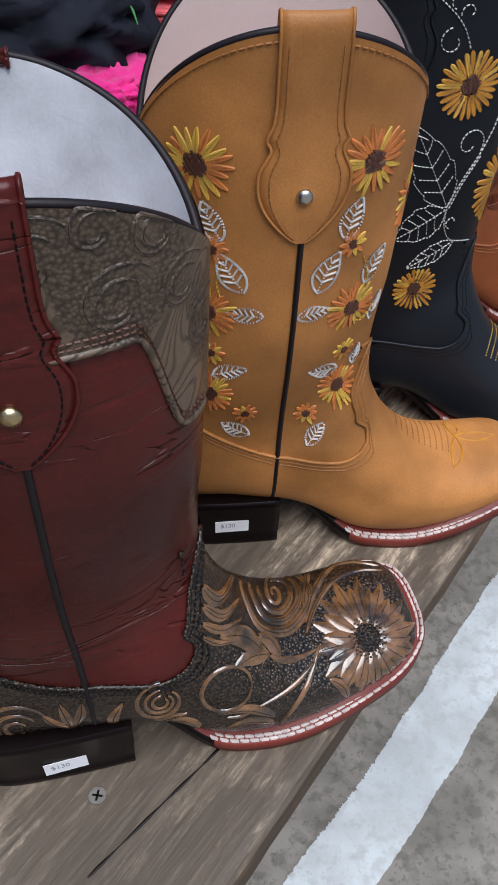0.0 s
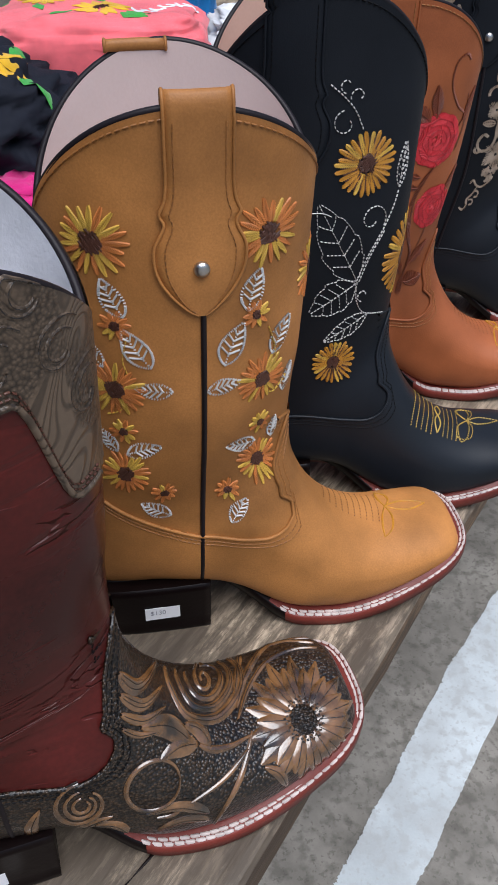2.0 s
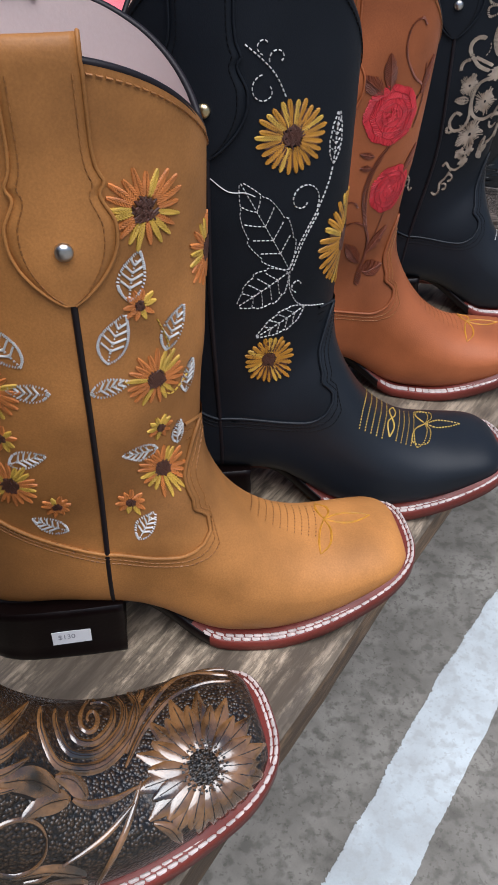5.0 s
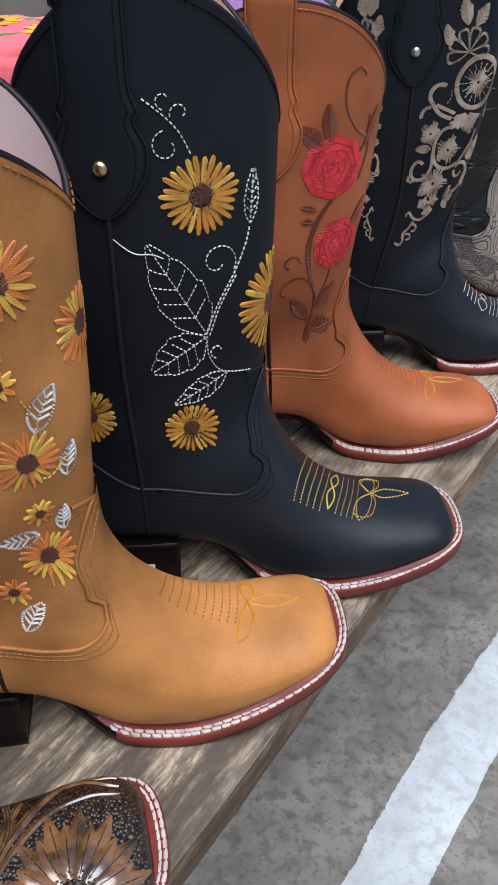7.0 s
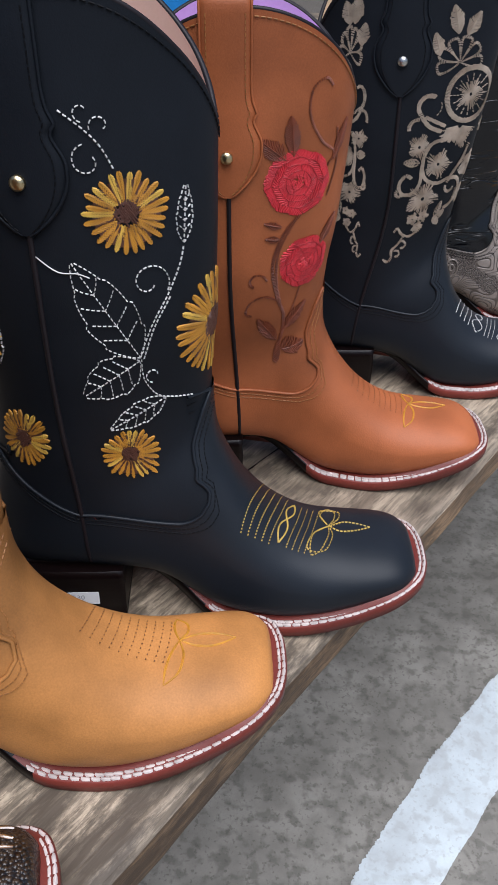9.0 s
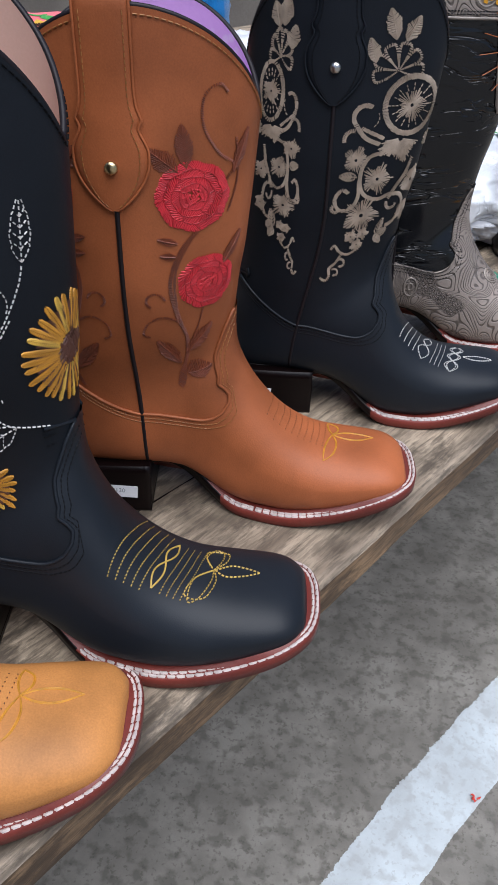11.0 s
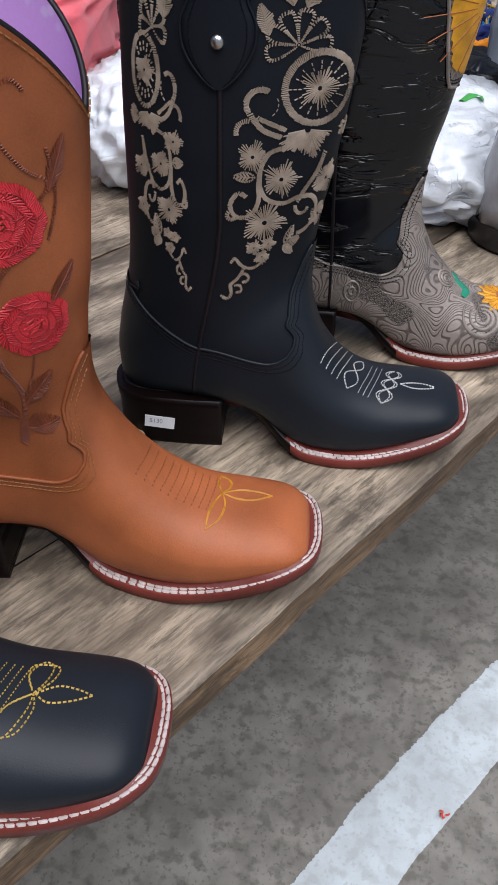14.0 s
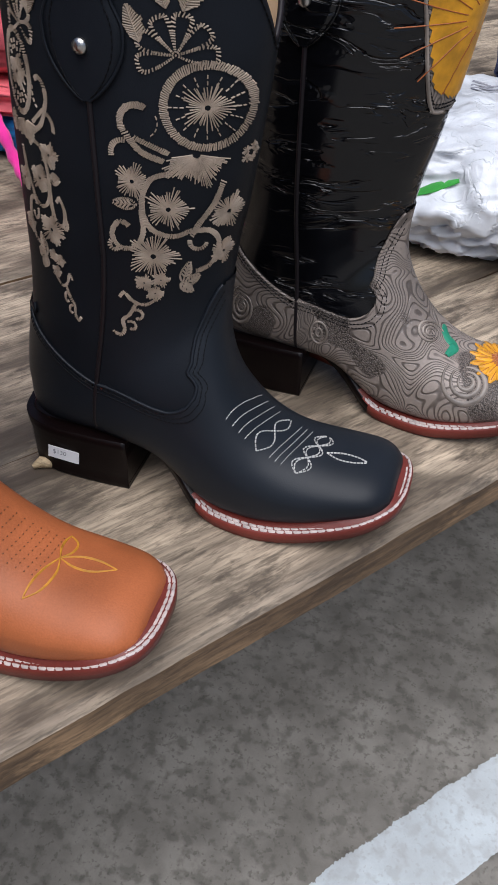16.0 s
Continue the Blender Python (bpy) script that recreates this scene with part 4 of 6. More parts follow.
for sg in (-1, 1):
    nd.line(sl([(0.1828 + sg * 0.0026 * math.sin(q * 6.28), y0 - 0.026 + 0.040 * q) for q in [i / 24 for i in range(25)]]), 0.0012, 0)
    for k in (0.0, 0.0028):
        nd.line(sl(bow([(0.210, y0), (0.212 + k, y0 + sg * 0.009), (0.210 + k, y0 + sg * (0.018 if sg > 0 else 0.022)), (0.204 - k, y0 + sg * ((0.020 if sg > 0 else 0.026) - k)), (0.202, y0 + sg * 0.010), (0.210, y0)], 26)), 0.0009, 0, (0.0017, 0.0009))
    nd.line(sl(bow([(0.211, y0), (0.219, y0 + 0.001 + sg * 0.0050), (0.229, y0 + 0.002 + sg * 0.0036), (0.238, y0 + 0.003)], 18)), 0.0010, 0, (0.0017, 0.0009))
nd.finish("toe_stitching", blk_e, "yellow toe-bug stitching")

# rust boot with roses
for x, z, r in ((0.119, 0.2525, 0.0215), (0.128, 0.194, 0.0195), (0.028, 0.2525, 0.0215), (0.023, 0.194, 0.0195)):
    nd = Needle(rose, "shaft", [T_RED, T_RED2])
    c = (arc_u(x), z)
    for ring, (q, lobes) in enumerate(((0.90, 8), (0.70, 6), (0.50, 5), (0.32, 4))):
        off = random.uniform(0, 6)
        edge = lambda a, w: (c[0] + math.cos(a) * r * w * (1 + 0.07 * abs(math.sin(lobes * a / 2 + off)) - 0.03), c[1] + math.sin(a) * r * w * 0.96 * (1 + 0.07 * abs(math.sin(lobes * a / 2 + off)) - 0.03))
        ts = [2 * math.pi * i / 56 for i in range(57)]
        nd.satin([edge(a, q) for a in ts], [r * 0.25] * 57, 0, 0.0010, 0.0014, 0.9 if ring % 2 else -0.7)
        nd.line([edge(a, q - 0.105) for a in ts], 0.0009, 1, (0.0016, 0.0007), 0.0007, 0.0004)
        for k in range(lobes):
            a = 2 * math.pi * (k + 0.5) / lobes - 2 * off / lobes
            nd.stitch(edge(a, q - 0.1), edge(a + 0.12, q + 0.06), 0.0008, 1, 0.0008, 0.0003, 0.01)
    nd.disc(c, r * 0.26, 0, 26)
    nd.finish("embroidered_rose", rose_e, "satin-stitched red rose")
for mirror in (False, True):
    m = (lambda p: (0.0375 - (p[0] - 0.0375) - 0.082, p[1])) if mirror else (lambda p: p)
    for a, b, w in (((0.032, 0.268), (0.0155, 0.281), 0.0125), ((0.037, 0.270), (0.0345, 0.295), 0.0105), ((0.066, 0.265), (0.075, 0.290), 0.007), ((0.035, 0.128), (0.0175, 0.150), 0.011), ((0.040, 0.138), (0.058, 0.160), 0.011), ((0.037, 0.122), (0.055, 0.130), 0.0105), ((0.062, 0.206), (0.075, 0.226), 0.008), ((0.031, 0.223), (0.019, 0.226), 0.0055), ((0.030, 0.214), (0.020, 0.215), 0.0055)):
        nd = Needle(rose, "shaft", [T_RUST])
        nd.leaf(m(a), m(b), w, 0, "fill")
        nd.finish("embroidered_leaf", rose_e, "brown embroidered leaf")
    nd = Needle(rose, "shaft", [T_RUST])
    for path, w in ((bow([(0.045, 0.232), (0.033, 0.218), (0.026, 0.195), (0.031, 0.170), (0.039, 0.150), (0.038, 0.130), (0.030, 0.112)], 40), 0.003), (bow([(0.041, 0.228), (0.030, 0.205), (0.030, 0.18), (0.036, 0.158)], 30), 0.0022), (bow([(0.062, 0.262), (0.066, 0.270), (0.056, 0.278), (0.047, 0.294), (0.0475, 0.310), (0.056, 0.316), (0.061, 0.311)], 40), 0.002), (bow([(0.067, 0.285), (0.069, 0.262), (0.063, 0.240)], 20), 0.0018), (curl((0.015, 0.182), 0.0075, 0.0035, 10, 250), 0.002), (bow([(0.034, 0.164), (0.022, 0.170), (0.011, 0.166), (0.008, 0.157), (0.013, 0.154)], 24), 0.0018), (bow([(0.044, 0.150), (0.048, 0.165), (0.050, 0.176)], 12), 0.0014)):
        nd = Needle(rose, "shaft", [T_RUST])
        nd.satin([m(p) for p in path], [w * 0.8] * len(path), 0, 0.0010)
        nd.finish("embroidered_stem", rose_e, "brown stitched stem")

# black boot with taupe scrolls, the same motif mirrored behind the seam
for mirror in (False, True):
    m = (lambda p: (-0.0175 - 0.52 * (p[0] - 0.009), p[1] + 0.006)) if mirror else (lambda p: p)

    def sew(name, label=""):
        global nd
        nd.finish(name, bk2_e, label)
        nd = Needle(bk2, "shaft", [T_SILV])

    nd = Needle(bk2, "shaft", [T_SILV])
    wc = (0.0625, 0.274)
    ring = [m((wc[0] + 0.0205 * math.cos(q), wc[1] + 0.0205 * math.sin(q))) for q in [2 * math.pi * i / 40 for i in range(41)]]
    nd.satin(ring, [0.0032 if mirror else 0.0042] * 41, 0, 0.0010, 0.0009)
    nd.burst(m(wc), 0.008 if mirror else 0.0115, 40)
    for i in range(16):
        a = 2 * math.pi * i / 16
        nd.line([m((wc[0] + q * math.cos(a), wc[1] + q * math.sin(a))) for q in (0.011, 0.0135, 0.016, 0.0185)], 0.0007, 0, (0.002, 0.001))
    sew("wheel_flower", "taupe embroidered wheel flower")
    fc = (0.0485, 0.2985)
    for i in range(6):
        a = radians(0 + i * 39)
        tip = (fc[0] + 0.0175 * math.cos(a), fc[1] + 0.0175 * math.sin(a))
        sx, sy = -math.sin(a), math.cos(a)
        loop = bow([fc, (fc[0] + 0.010 * math.cos(a) + sx * 0.0030, fc[1] + 0.010 * math.sin(a) + sy * 0.0035), (tip[0] + sx * 0.0035, tip[1] + sy * 0.0035), (tip[0] - sx * 0.0035, tip[1] - sy * 0.0035), (fc[0] + 0.010 * math.cos(a) - sx * 0.0030, fc[1] + 0.010 * math.sin(a) - sy * 0.0035), fc], 24)
        nd.satin([m(p) for p in loop], [0.0008 + 0.0016 * math.sin(math.pi * q / 24) for q in range(25)], 0, 0.0010)
    sew("fan_flower", "taupe embroidered fan flower")
    for a, b, w in (((0.0445, 0.319), (0.0385, 0.339), 0.0115), ((0.052, 0.318), (0.060, 0.334), 0.0110), ((0.032, 0.304), (0.0265, 0.320), 0.0100), ((0.026, 0.2215), (0.0125, 0.222), 0.0062), ((0.051, 0.171), (0.055, 0.186), 0.006), ((0.053, 0.170), (0.062, 0.1755), 0.006), ((0.05, 0.170), (0.058, 0.163), 0.0055)):
        nd.leaf(m(a), m(b), w, 0, "fill" if a[1] > 0.3 else "outline")
        sew("embroidered_leaf", "taupe embroidered leaf")
    for c, r, sw in (((0.0575, 0.250), 0.0165, (3.3, 6.1)), ((0.0245, 0.2345), 0.0098, (0, 6.28)), ((0.043, 0.2195), 0.0115, (0, 6.28)), ((0.0755, 0.2155), 0.0105, (0, 6.28)), ((0.034, 0.190), 0.0140, (0, 6.28)), ((0.076, 0.189), 0.0085, (0, 6.28)), ((0.028, 0.1715), 0.0058, (0, 6.28)), ((0.038, 0.1735), 0.0052, (0, 6.28)), ((0.0345, 0.1635), 0.0056, (0, 6.28))):
        r = r * (0.7 if mirror else 1.0)
        nd.burst(m(c), r, int(20 + r * 2000), 0, 1.0, sw if not mirror else (math.pi - sw[1], math.pi - sw[0]))
        sew("burst_flower", "taupe radiating embroidered flower")
    for q in range(5):
        a = 2 * math.pi * q / 5
        nd.burst(m((0.085 + 0.0036 * math.cos(a), 0.247 + 0.0036 * math.sin(a))), 0.0026, 9)
    sew("burst_flower", "taupe radiating embroidered flower")
    for path, w in ((curl((0.0285, 0.266), 0.0085, 0.0085, 60, 215, 14) + bow([(0.0225, 0.260), (0.030, 0.251), (0.042, 0.246)], 10), 0.0034), (curl((0.0205, 0.249), 0.0075, 0.006, 80, 200, 12), 0.003), (bow([(0.027, 0.258), (0.036, 0.254), (0.045, 0.250)], 10), 0.0028),
                    (bow([(0.045, 0.240), (0.034, 0.236), (0.029, 0.222), (0.033, 0.208), (0.045, 0.203), (0.056, 0.207)], 26), 0.0030), (bow([(0.0285, 0.218), (0.029, 0.205), (0.024, 0.196), (0.015, 0.195), (0.011, 0.203), (0.016, 0.211), (0.022, 0.208)], 26), 0.0030), (curl((0.0125, 0.1955), 0.004, 0.002, 90, 330, 10), 0.0026),
                    (bow([(0.071, 0.234), (0.067, 0.222), (0.059, 0.210), (0.055, 0.202)], 16), 0.0032), (bow([(0.055, 0.206), (0.066, 0.205), (0.072, 0.195), (0.068, 0.182), (0.058, 0.178)], 20), 0.0032), (curl((0.0605, 0.1985), 0.0062, 0.0035, 170, 350, 12), 0.0026),
                    (bow([(0.036, 0.160), (0.028, 0.155), (0.020, 0.158), (0.0155, 0.164), (0.012, 0.160)], 18), 0.0022), (bow([(0.022, 0.155), (0.018, 0.148), (0.013, 0.143), (0.0135, 0.136), (0.010, 0.132), (0.0055, 0.135)], 20), 0.0024), (curl((0.0225, 0.147), 0.0045, 0.002, 120, -120, 12), 0.0022), (curl((0.018, 0.139), 0.0038, 0.0018, 120, -120, 12), 0.002)):
        nd.satin([m(p) for p in path], [w * (0.75 if mirror else 1.0)] * len(path), 0, 0.0008, 0.0009)
        sew("embroidered_scroll", "taupe embroidered scroll")
    nd.line([m(p) for p in curl((0.031, 0.2655), 0.008, 0.0075, 30, -75, 14)], 0.0007, 0, (0.002, 0.0012))
    sew("embroidered_tendril", "taupe running-stitch tendril")
nd = Needle(bk2, "foot", [thread("off_white_thread", (0.46, 0.45, 0.43))])
y0 = -0.0135
sl = lambda p: slope(p, y0, 0.0109)
for i, x in enumerate((0.153, 0.1573, 0.1616, 0.1659, 0.183, 0.187, 0.191)):
    nd.line(sl(bow([(x, y0 - 0.022), (x + 0.001, y0 - 0.004), (x, y0 + 0.017)], 26)), 0.0006, 0, (0.0018, 0.0006))
for sg in (-1, 1):
    nd.line(sl([(0.1745 + sg * 0.0048 * math.sin(q * 6.28) * (0.6 + 0.6 * (1 - q)), y0 - 0.023 + 0.040 * q) for q in [i / 30 for i in range(31)]]), 0.0010, 0, (0.002, 0.0006))
    for w in (0.0062, 0.004):
        nd.line(sl([(0.202 + sg * w * math.sin(q * 9.42), y0 - 0.023 + 0.040 * q) for q in [i / 36 for i in range(37)]]), 0.0009, 0, (0.002, 0.0006))
    nd.line(sl(bow([(0.210, y0), (0.219, y0 + 0.001 + sg * 0.0034), (0.229, y0 + 0.002 + sg * 0.003), (0.237, y0 + 0.003)], 18)), 0.0010, 0, (0.0018, 0.0006))
nd.finish("toe_stitching", bk2_e, "white toe-bug stitching")


def yoke(boot, parent, mat, low, tip, seam_thread, edge_mat, paint=None):
    """An upper panel with a drop at the front and back."""
    fl = boot.flare[1] * 0.7

    def bottom(x):
        return low - (low - tip) * smooth(0.119 + fl, 0.137 + fl, x - boot.shift) ** 1.1 - (low - tip) * (1 - smooth(0.022, 0.05, x - boot.shift))
    part("yoke", boot.pieces(lambda x, y, z: z > bottom(x), 0.0011, "yoke", mat), parent, "tooled leather yoke")
    if paint:
        part("painted_petals", boot.pieces(lambda x, y, z: (z > bottom(x) + 0.012 + 0.003 * np.sin(x * 260)) & (x > 0.112 + fl * 0.5) & (z < 0.358) & (y < 0.012), 0.0019, "painted_petals", paint), parent, "yellow painted petals carved on the yoke")
    g = Bag()
    xs = [0.012 + boot.shift + i * (0.134 + fl) / 60 for i in range(61)]
    g.ribbon(*boot.path([(x, float(bottom(x))) for x in xs], 0.0009), 0.0028, 0, 0.0013)
    for up in (0.003, 0.0055):
        pts, nors = boot.path([(x, float(bottom(x)) + up) for x in xs], 0.0014)
        dashes(g, pts, nors, 0.0008, 1, 0.0018, 0.0009)
    part("yoke_edge", g.mesh("yoke_edge", [edge_mat, seam_thread]), parent, "stitched edge of the yoke")


yoke(lea, lea_e, YOKE, 0.300, 0.249, T_BRN, YOKE)
yoke(gry, gry_e, GREYD, 0.318, 0.238, T_DARK, GREYT, PAINT_YEL)


def tooling(boot, parent, rng, mats, motifs, name="tooled_scrolls", keep=lambda x, q: True):
    """Raised carved scrolls and leaves over a foot: bands in mats[0], cuts in mats[1]."""
    random.seed(rng)
    for kind, x, q, r, turn in motifs:
        nd = Needle(boot, "slant", mats)

        def carve(path, w, cut=0.0015):
            w = w if isinstance(w, list) else [w] * len(path)
            nd.line(path, [q + cut for q in w], 1, None, 0.0, 0.0003)
            nd.line(path, w, 0, None, 0.0003, 0.0008)

        if kind == "drop":
            for k, wd in ((1.0, 0.26), (0.66, 0.22), (0.36, 0.2)):
                path = curl((x, q), r * k, r * k * 0.62, turn, turn + 320, 34)
                carve(path, [r * wd * (0.25 + 0.75 * math.sin(math.pi * i / 34)) for i in range(35)])
        elif kind == "blade":
            d = radians(turn)
            path = bow([(x, q), (x + r * 0.5 * math.cos(d + 0.3), q + r * 0.5 * math.sin(d + 0.3)), (x + r * math.cos(d), q + r * math.sin(d))], 16)
            carve(path, [0.0003 + r * 0.34 * math.sin(math.pi * (i / 16) ** 0.75) for i in range(17)])
            nd.line(path[1:14], 0.0007, 1, None, 0.0011, 0.0002)
        elif kind == "scroll":
            for k, wd in ((1.0, 0.30), (0.68, 0.26), (0.40, 0.24)):
                path = curl((x, q), r * k, r * k * 0.45, turn, turn + 300, 26)
                w = [r * wd * (0.35 + 0.65 * math.sin(math.pi * i / 26)) for i in range(27)]
                carve(path, w)
        elif kind == "leaf":
            d = radians(turn)
            for k in (-1, 0, 1):
                e = d + k * 0.55
                path = bow([(x, q), (x + r * 0.5 * math.cos(e) - 0.1 * r * math.sin(d) * k, q + r * 0.5 * math.sin(e)), (x + r * math.cos(e), q + r * math.sin(e))], 12)
                carve(path, [0.0004 + r * 0.30 * math.sin(math.pi * (i / 12) ** 0.8) for i in range(13)])
                nd.line(path, 0.0006, 1, None, 0.0011, 0.0002)
        elif kind == "ring":
            carve(curl((x, q), r, r, 0, 360, 28), 0.0022)
        elif kind == "stem":
            d = radians(turn)
            carve(bow([(x, q), (x + r * 0.5 * math.cos(d + 0.2), q + r * 0.5 * math.sin(d + 0.2)), (x + r * math.cos(d), q + r * math.sin(d))], 14), 0.0026)
        nd.finish("tooled_" + kind, parent, "carved " + kind + " in relief")


def carved_flower(boot, parent, x, q, r, petals, mats, label, squash=0.8, name="carved_sunflower"):
    nd = Needle(boot, "slant", mats)
    for ring, (rr, off, lift) in enumerate(((1.0, 0.0, 0.0), (0.82, 0.5, 0.0006))):
        for i in range(petals):
            a = 2 * math.pi * (i + off) / petals
            k = 12
            path = [(x + math.cos(a) * r * rr * (0.28 + 0.72 * j / k), q + math.sin(a) * r * rr * squash * (0.28 + 0.72 * j / k)) for j in range(k + 1)]
            nd.line(path, [0.0006 + r * 0.36 * 12 / petals * math.sin(math.pi * (0.12 + 0.84 * j / k)) for j in range(k + 1)], 0, None, lift, 0.0011)
            nd.line(path[1:11], 0.0007, 1, None, lift + 0.0011, 0.0002)
    for i in range(90):
        a, d = i * 2.399, r * 0.35 * math.sqrt(i / 90)
        p = (x + d * math.cos(a), q + d * math.sin(a) * squash)
        nd.stitch((p[0] - 0.0007, p[1]), (p[0] + 0.0007, p[1]), 0.0016, 2, 0.0012, 0.0010)
    nd.finish(name, parent, label)


carved_flower(lea, lea_e, 0.2371, 0.023, 0.034, 14, [TOOLED, TOOL_DARK, TOOL_DARK], "carved sunflower on the toe", 0.92)


def carved_band(name, boot, parent, path, width, mats, vein=0, n=28):
    """One raised carved band or leaf along a smooth path, dark cuts at its edges and along its middle."""
    nd = Needle(boot, "slant", mats)
    line = bow(path, n)
    ws = [0.0004 + width * math.sin(math.pi * (0.06 + 0.9 * (i / n) ** 0.8)) for i in range(n + 1)]
    nd.line(line, [w + 0.0022 for w in ws], 1, None, 0.0, 0.0003)
    nd.line(line, ws, 0, None, 0.0003, 0.0011)
    for k in range(vein):
        f = (k + 1) / (vein + 1) - 0.5
        pts = []
        for i in range(2, n - 2):
            (x0, q0), (x1, q1) = line[i - 1], line[i + 1]
            d = math.hypot(x1 - x0, q1 - q0) + 1e-9
            pts.append((line[i][0] - (q1 - q0) / d * ws[i] * f * 0.8, line[i][1] + (x1 - x0) / d * ws[i] * f * 0.8))
        nd.line(pts, 0.0006, 1, None, 0.0013, 0.0002)
    nd.finish(name, parent, "carved " + name.split("_")[1] + " in relief")


BROWN = [TOOLED, TOOL_CUT]
drop = [(0.166, 0.070), (0.1656, 0.0619), (0.1711, 0.0463), (0.1884, 0.0383), (0.2065, 0.045), (0.2125, 0.0556), (0.205, 0.0635), (0.190, 0.067)]
for k, wd in ((1.0, 0.0062), (0.72, 0.0050), (0.48, 0.0042)):
    carved_band("tooled_scroll", lea, lea_e, [(0.188 + (x - 0.188) * k, 0.0565 + (q - 0.0565) * k) for x, q in drop], wd, BROWN, 2 if k > 0.6 else 1, 40)
carved_band("tooled_scroll", lea, lea_e, curl((0.188, 0.0565), 0.0065, 0.0015, 40, 560, 16), 0.0028, BROWN, 0, 48)
for off, wd in ((0.0, 0.0048), (0.0062, 0.0042), (-0.0050, 0.0030)):
    carved_band("tooled_scroll", lea, lea_e, [(0.2014 + off * 0.3, 0.0381 + off), (0.2130, 0.0500 + off), (0.2300, 0.0590 + off), (0.2500, 0.0602 + off * 0.8), (0.2640, 0.0560 + off * 0.5)], wd, BROWN, 1)
for a, b, wd in (((0.1690, 0.0350), (0.1455, 0.0515), 0.0120), ((0.1730, 0.0318), (0.1525, 0.0320), 0.0105), ((0.1800, 0.0285), (0.1680, 0.0430), 0.0095), ((0.1745, -0.0050), (0.1430, 0.0050), 0.0085), ((0.1745, -0.0100), (0.1480, -0.0075), 0.0070), ((0.2200, -0.0060), (0.2080, 0.0080), 0.0060), ((0.1330, -0.0040), (0.1180, 0.0060), 0.0080), ((0.1260, -0.0080), (0.1080, -0.0030), 0.0070)):
    mid = ((a[0] + b[0]) / 2 + (b[1] - a[1]) * 0.12, (a[1] + b[1]) / 2 - (b[0] - a[0]) * 0.12)
    carved_band("tooled_leaf", lea, lea_e, [a, mid, b], wd, BROWN, 1, 20)
for path, wd in (([(0.1740, 0.0310), (0.1808, 0.0259), (0.1920, 0.0235), (0.2048, 0.0247)], 0.0040), ([(0.2060, 0.0260), (0.1950, 0.0090), (0.1850, -0.0040), (0.1776, -0.0147)], 0.0034), ([(0.2010, 0.0190), (0.1850, 0.0100), (0.1658, 0.0044)], 0.0026), ([(0.1640, 0.0050), (0.1560, 0.0000), (0.1480, 0.0010)], 0.0020)):
    carved_band("tooled_stem", lea, lea_e, path, wd, BROWN, 0, 20)
carved_band("tooled_ring", lea, lea_e, curl((0.1479, 0.0196), 0.0135, 0.0135, 0, 360, 16), 0.0026, BROWN, 0, 40)
for path, wd in (([(0.1388, 0.0799), (0.1469, 0.0702), (0.1611, 0.0743)], 0.0080), ([(0.1380, 0.0700), (0.1480, 0.0610), (0.1600, 0.0640)], 0.0064), ([(0.1370, 0.0610), (0.1470, 0.0540), (0.1590, 0.0550)], 0.0050), ([(0.1365, 0.0540), (0.1440, 0.0480), (0.1540, 0.0460)], 0.0036)):
    carved_band("tooled_scroll", lea, lea_e, path, wd, BROWN, 2 if wd > 0.006 else 1, 22)
BROWN_MOTIFS = [("drop", 0.113, 0.020, 0.014, 90), ("blade", 0.104, -0.004, 0.026, 30), ("drop", 0.038, 0.018, 0.018, 30), ("leaf", 0.066, 0.012, 0.020, 100), ("drop", 0.012, 0.032, 0.013, 60), ("blade", 0.088, 0.004, 0.022, 75), ("blade", 0.060, -0.004, 0.024, 150)]
tooling(lea, lea_e, 3, BROWN, BROWN_MOTIFS)
GREY_MOTIFS = [("drop", 0.214, 0.010, 0.019, 150), ("ring", 0.096, 0.022, 0.0065, 0), ("ring", 0.096, 0.022, 0.0025, 0), ("drop", 0.030, 0.030, 0.013, 100), ("drop", 0.178, 0.040, 0.010, 30)]
tooling(gry, gry_e, 4, [GREYT, GREYC], GREY_MOTIFS)
carved_flower(gry, gry_e, 0.236, 0.036, 0.026, 14, [PAINT_YEL, PAINT_ORA, PAINT_ORA], "yellow painted carved flower on the toe", 0.9, "painted_flower")
nd = Needle(gry, "slant", [PAINT_GRN])
nd.line(bow([(0.186, 0.052), (0.190, 0.043), (0.198, 0.036), (0.194, 0.026)], 14), [0.004 + 0.007 * math.sin(math.pi * i / 14) for i in range(15)], 0, None, 0.0002, 0.0012)
nd.finish("painted_leaf", gry_e, "green painted leaf")


def yoke_petals(boot, parent, u0, z0, r, mats):
    nd = Needle(boot, "shaft", mats)
    for i in range(8):
        a = radians(100 + i * 22)
        path = [(u0 + math.cos(a) * r * (0.1 + 0.9 * j / 10), z0 + math.sin(a) * r * (0.1 + 0.9 * j / 10)) for j in range(11)]
        nd.line(path[1:], 0.0008, 1, None, 0.0020, 0.0003)
    nd.finish("petal_relief", parent, "dark cuts between the painted petals")


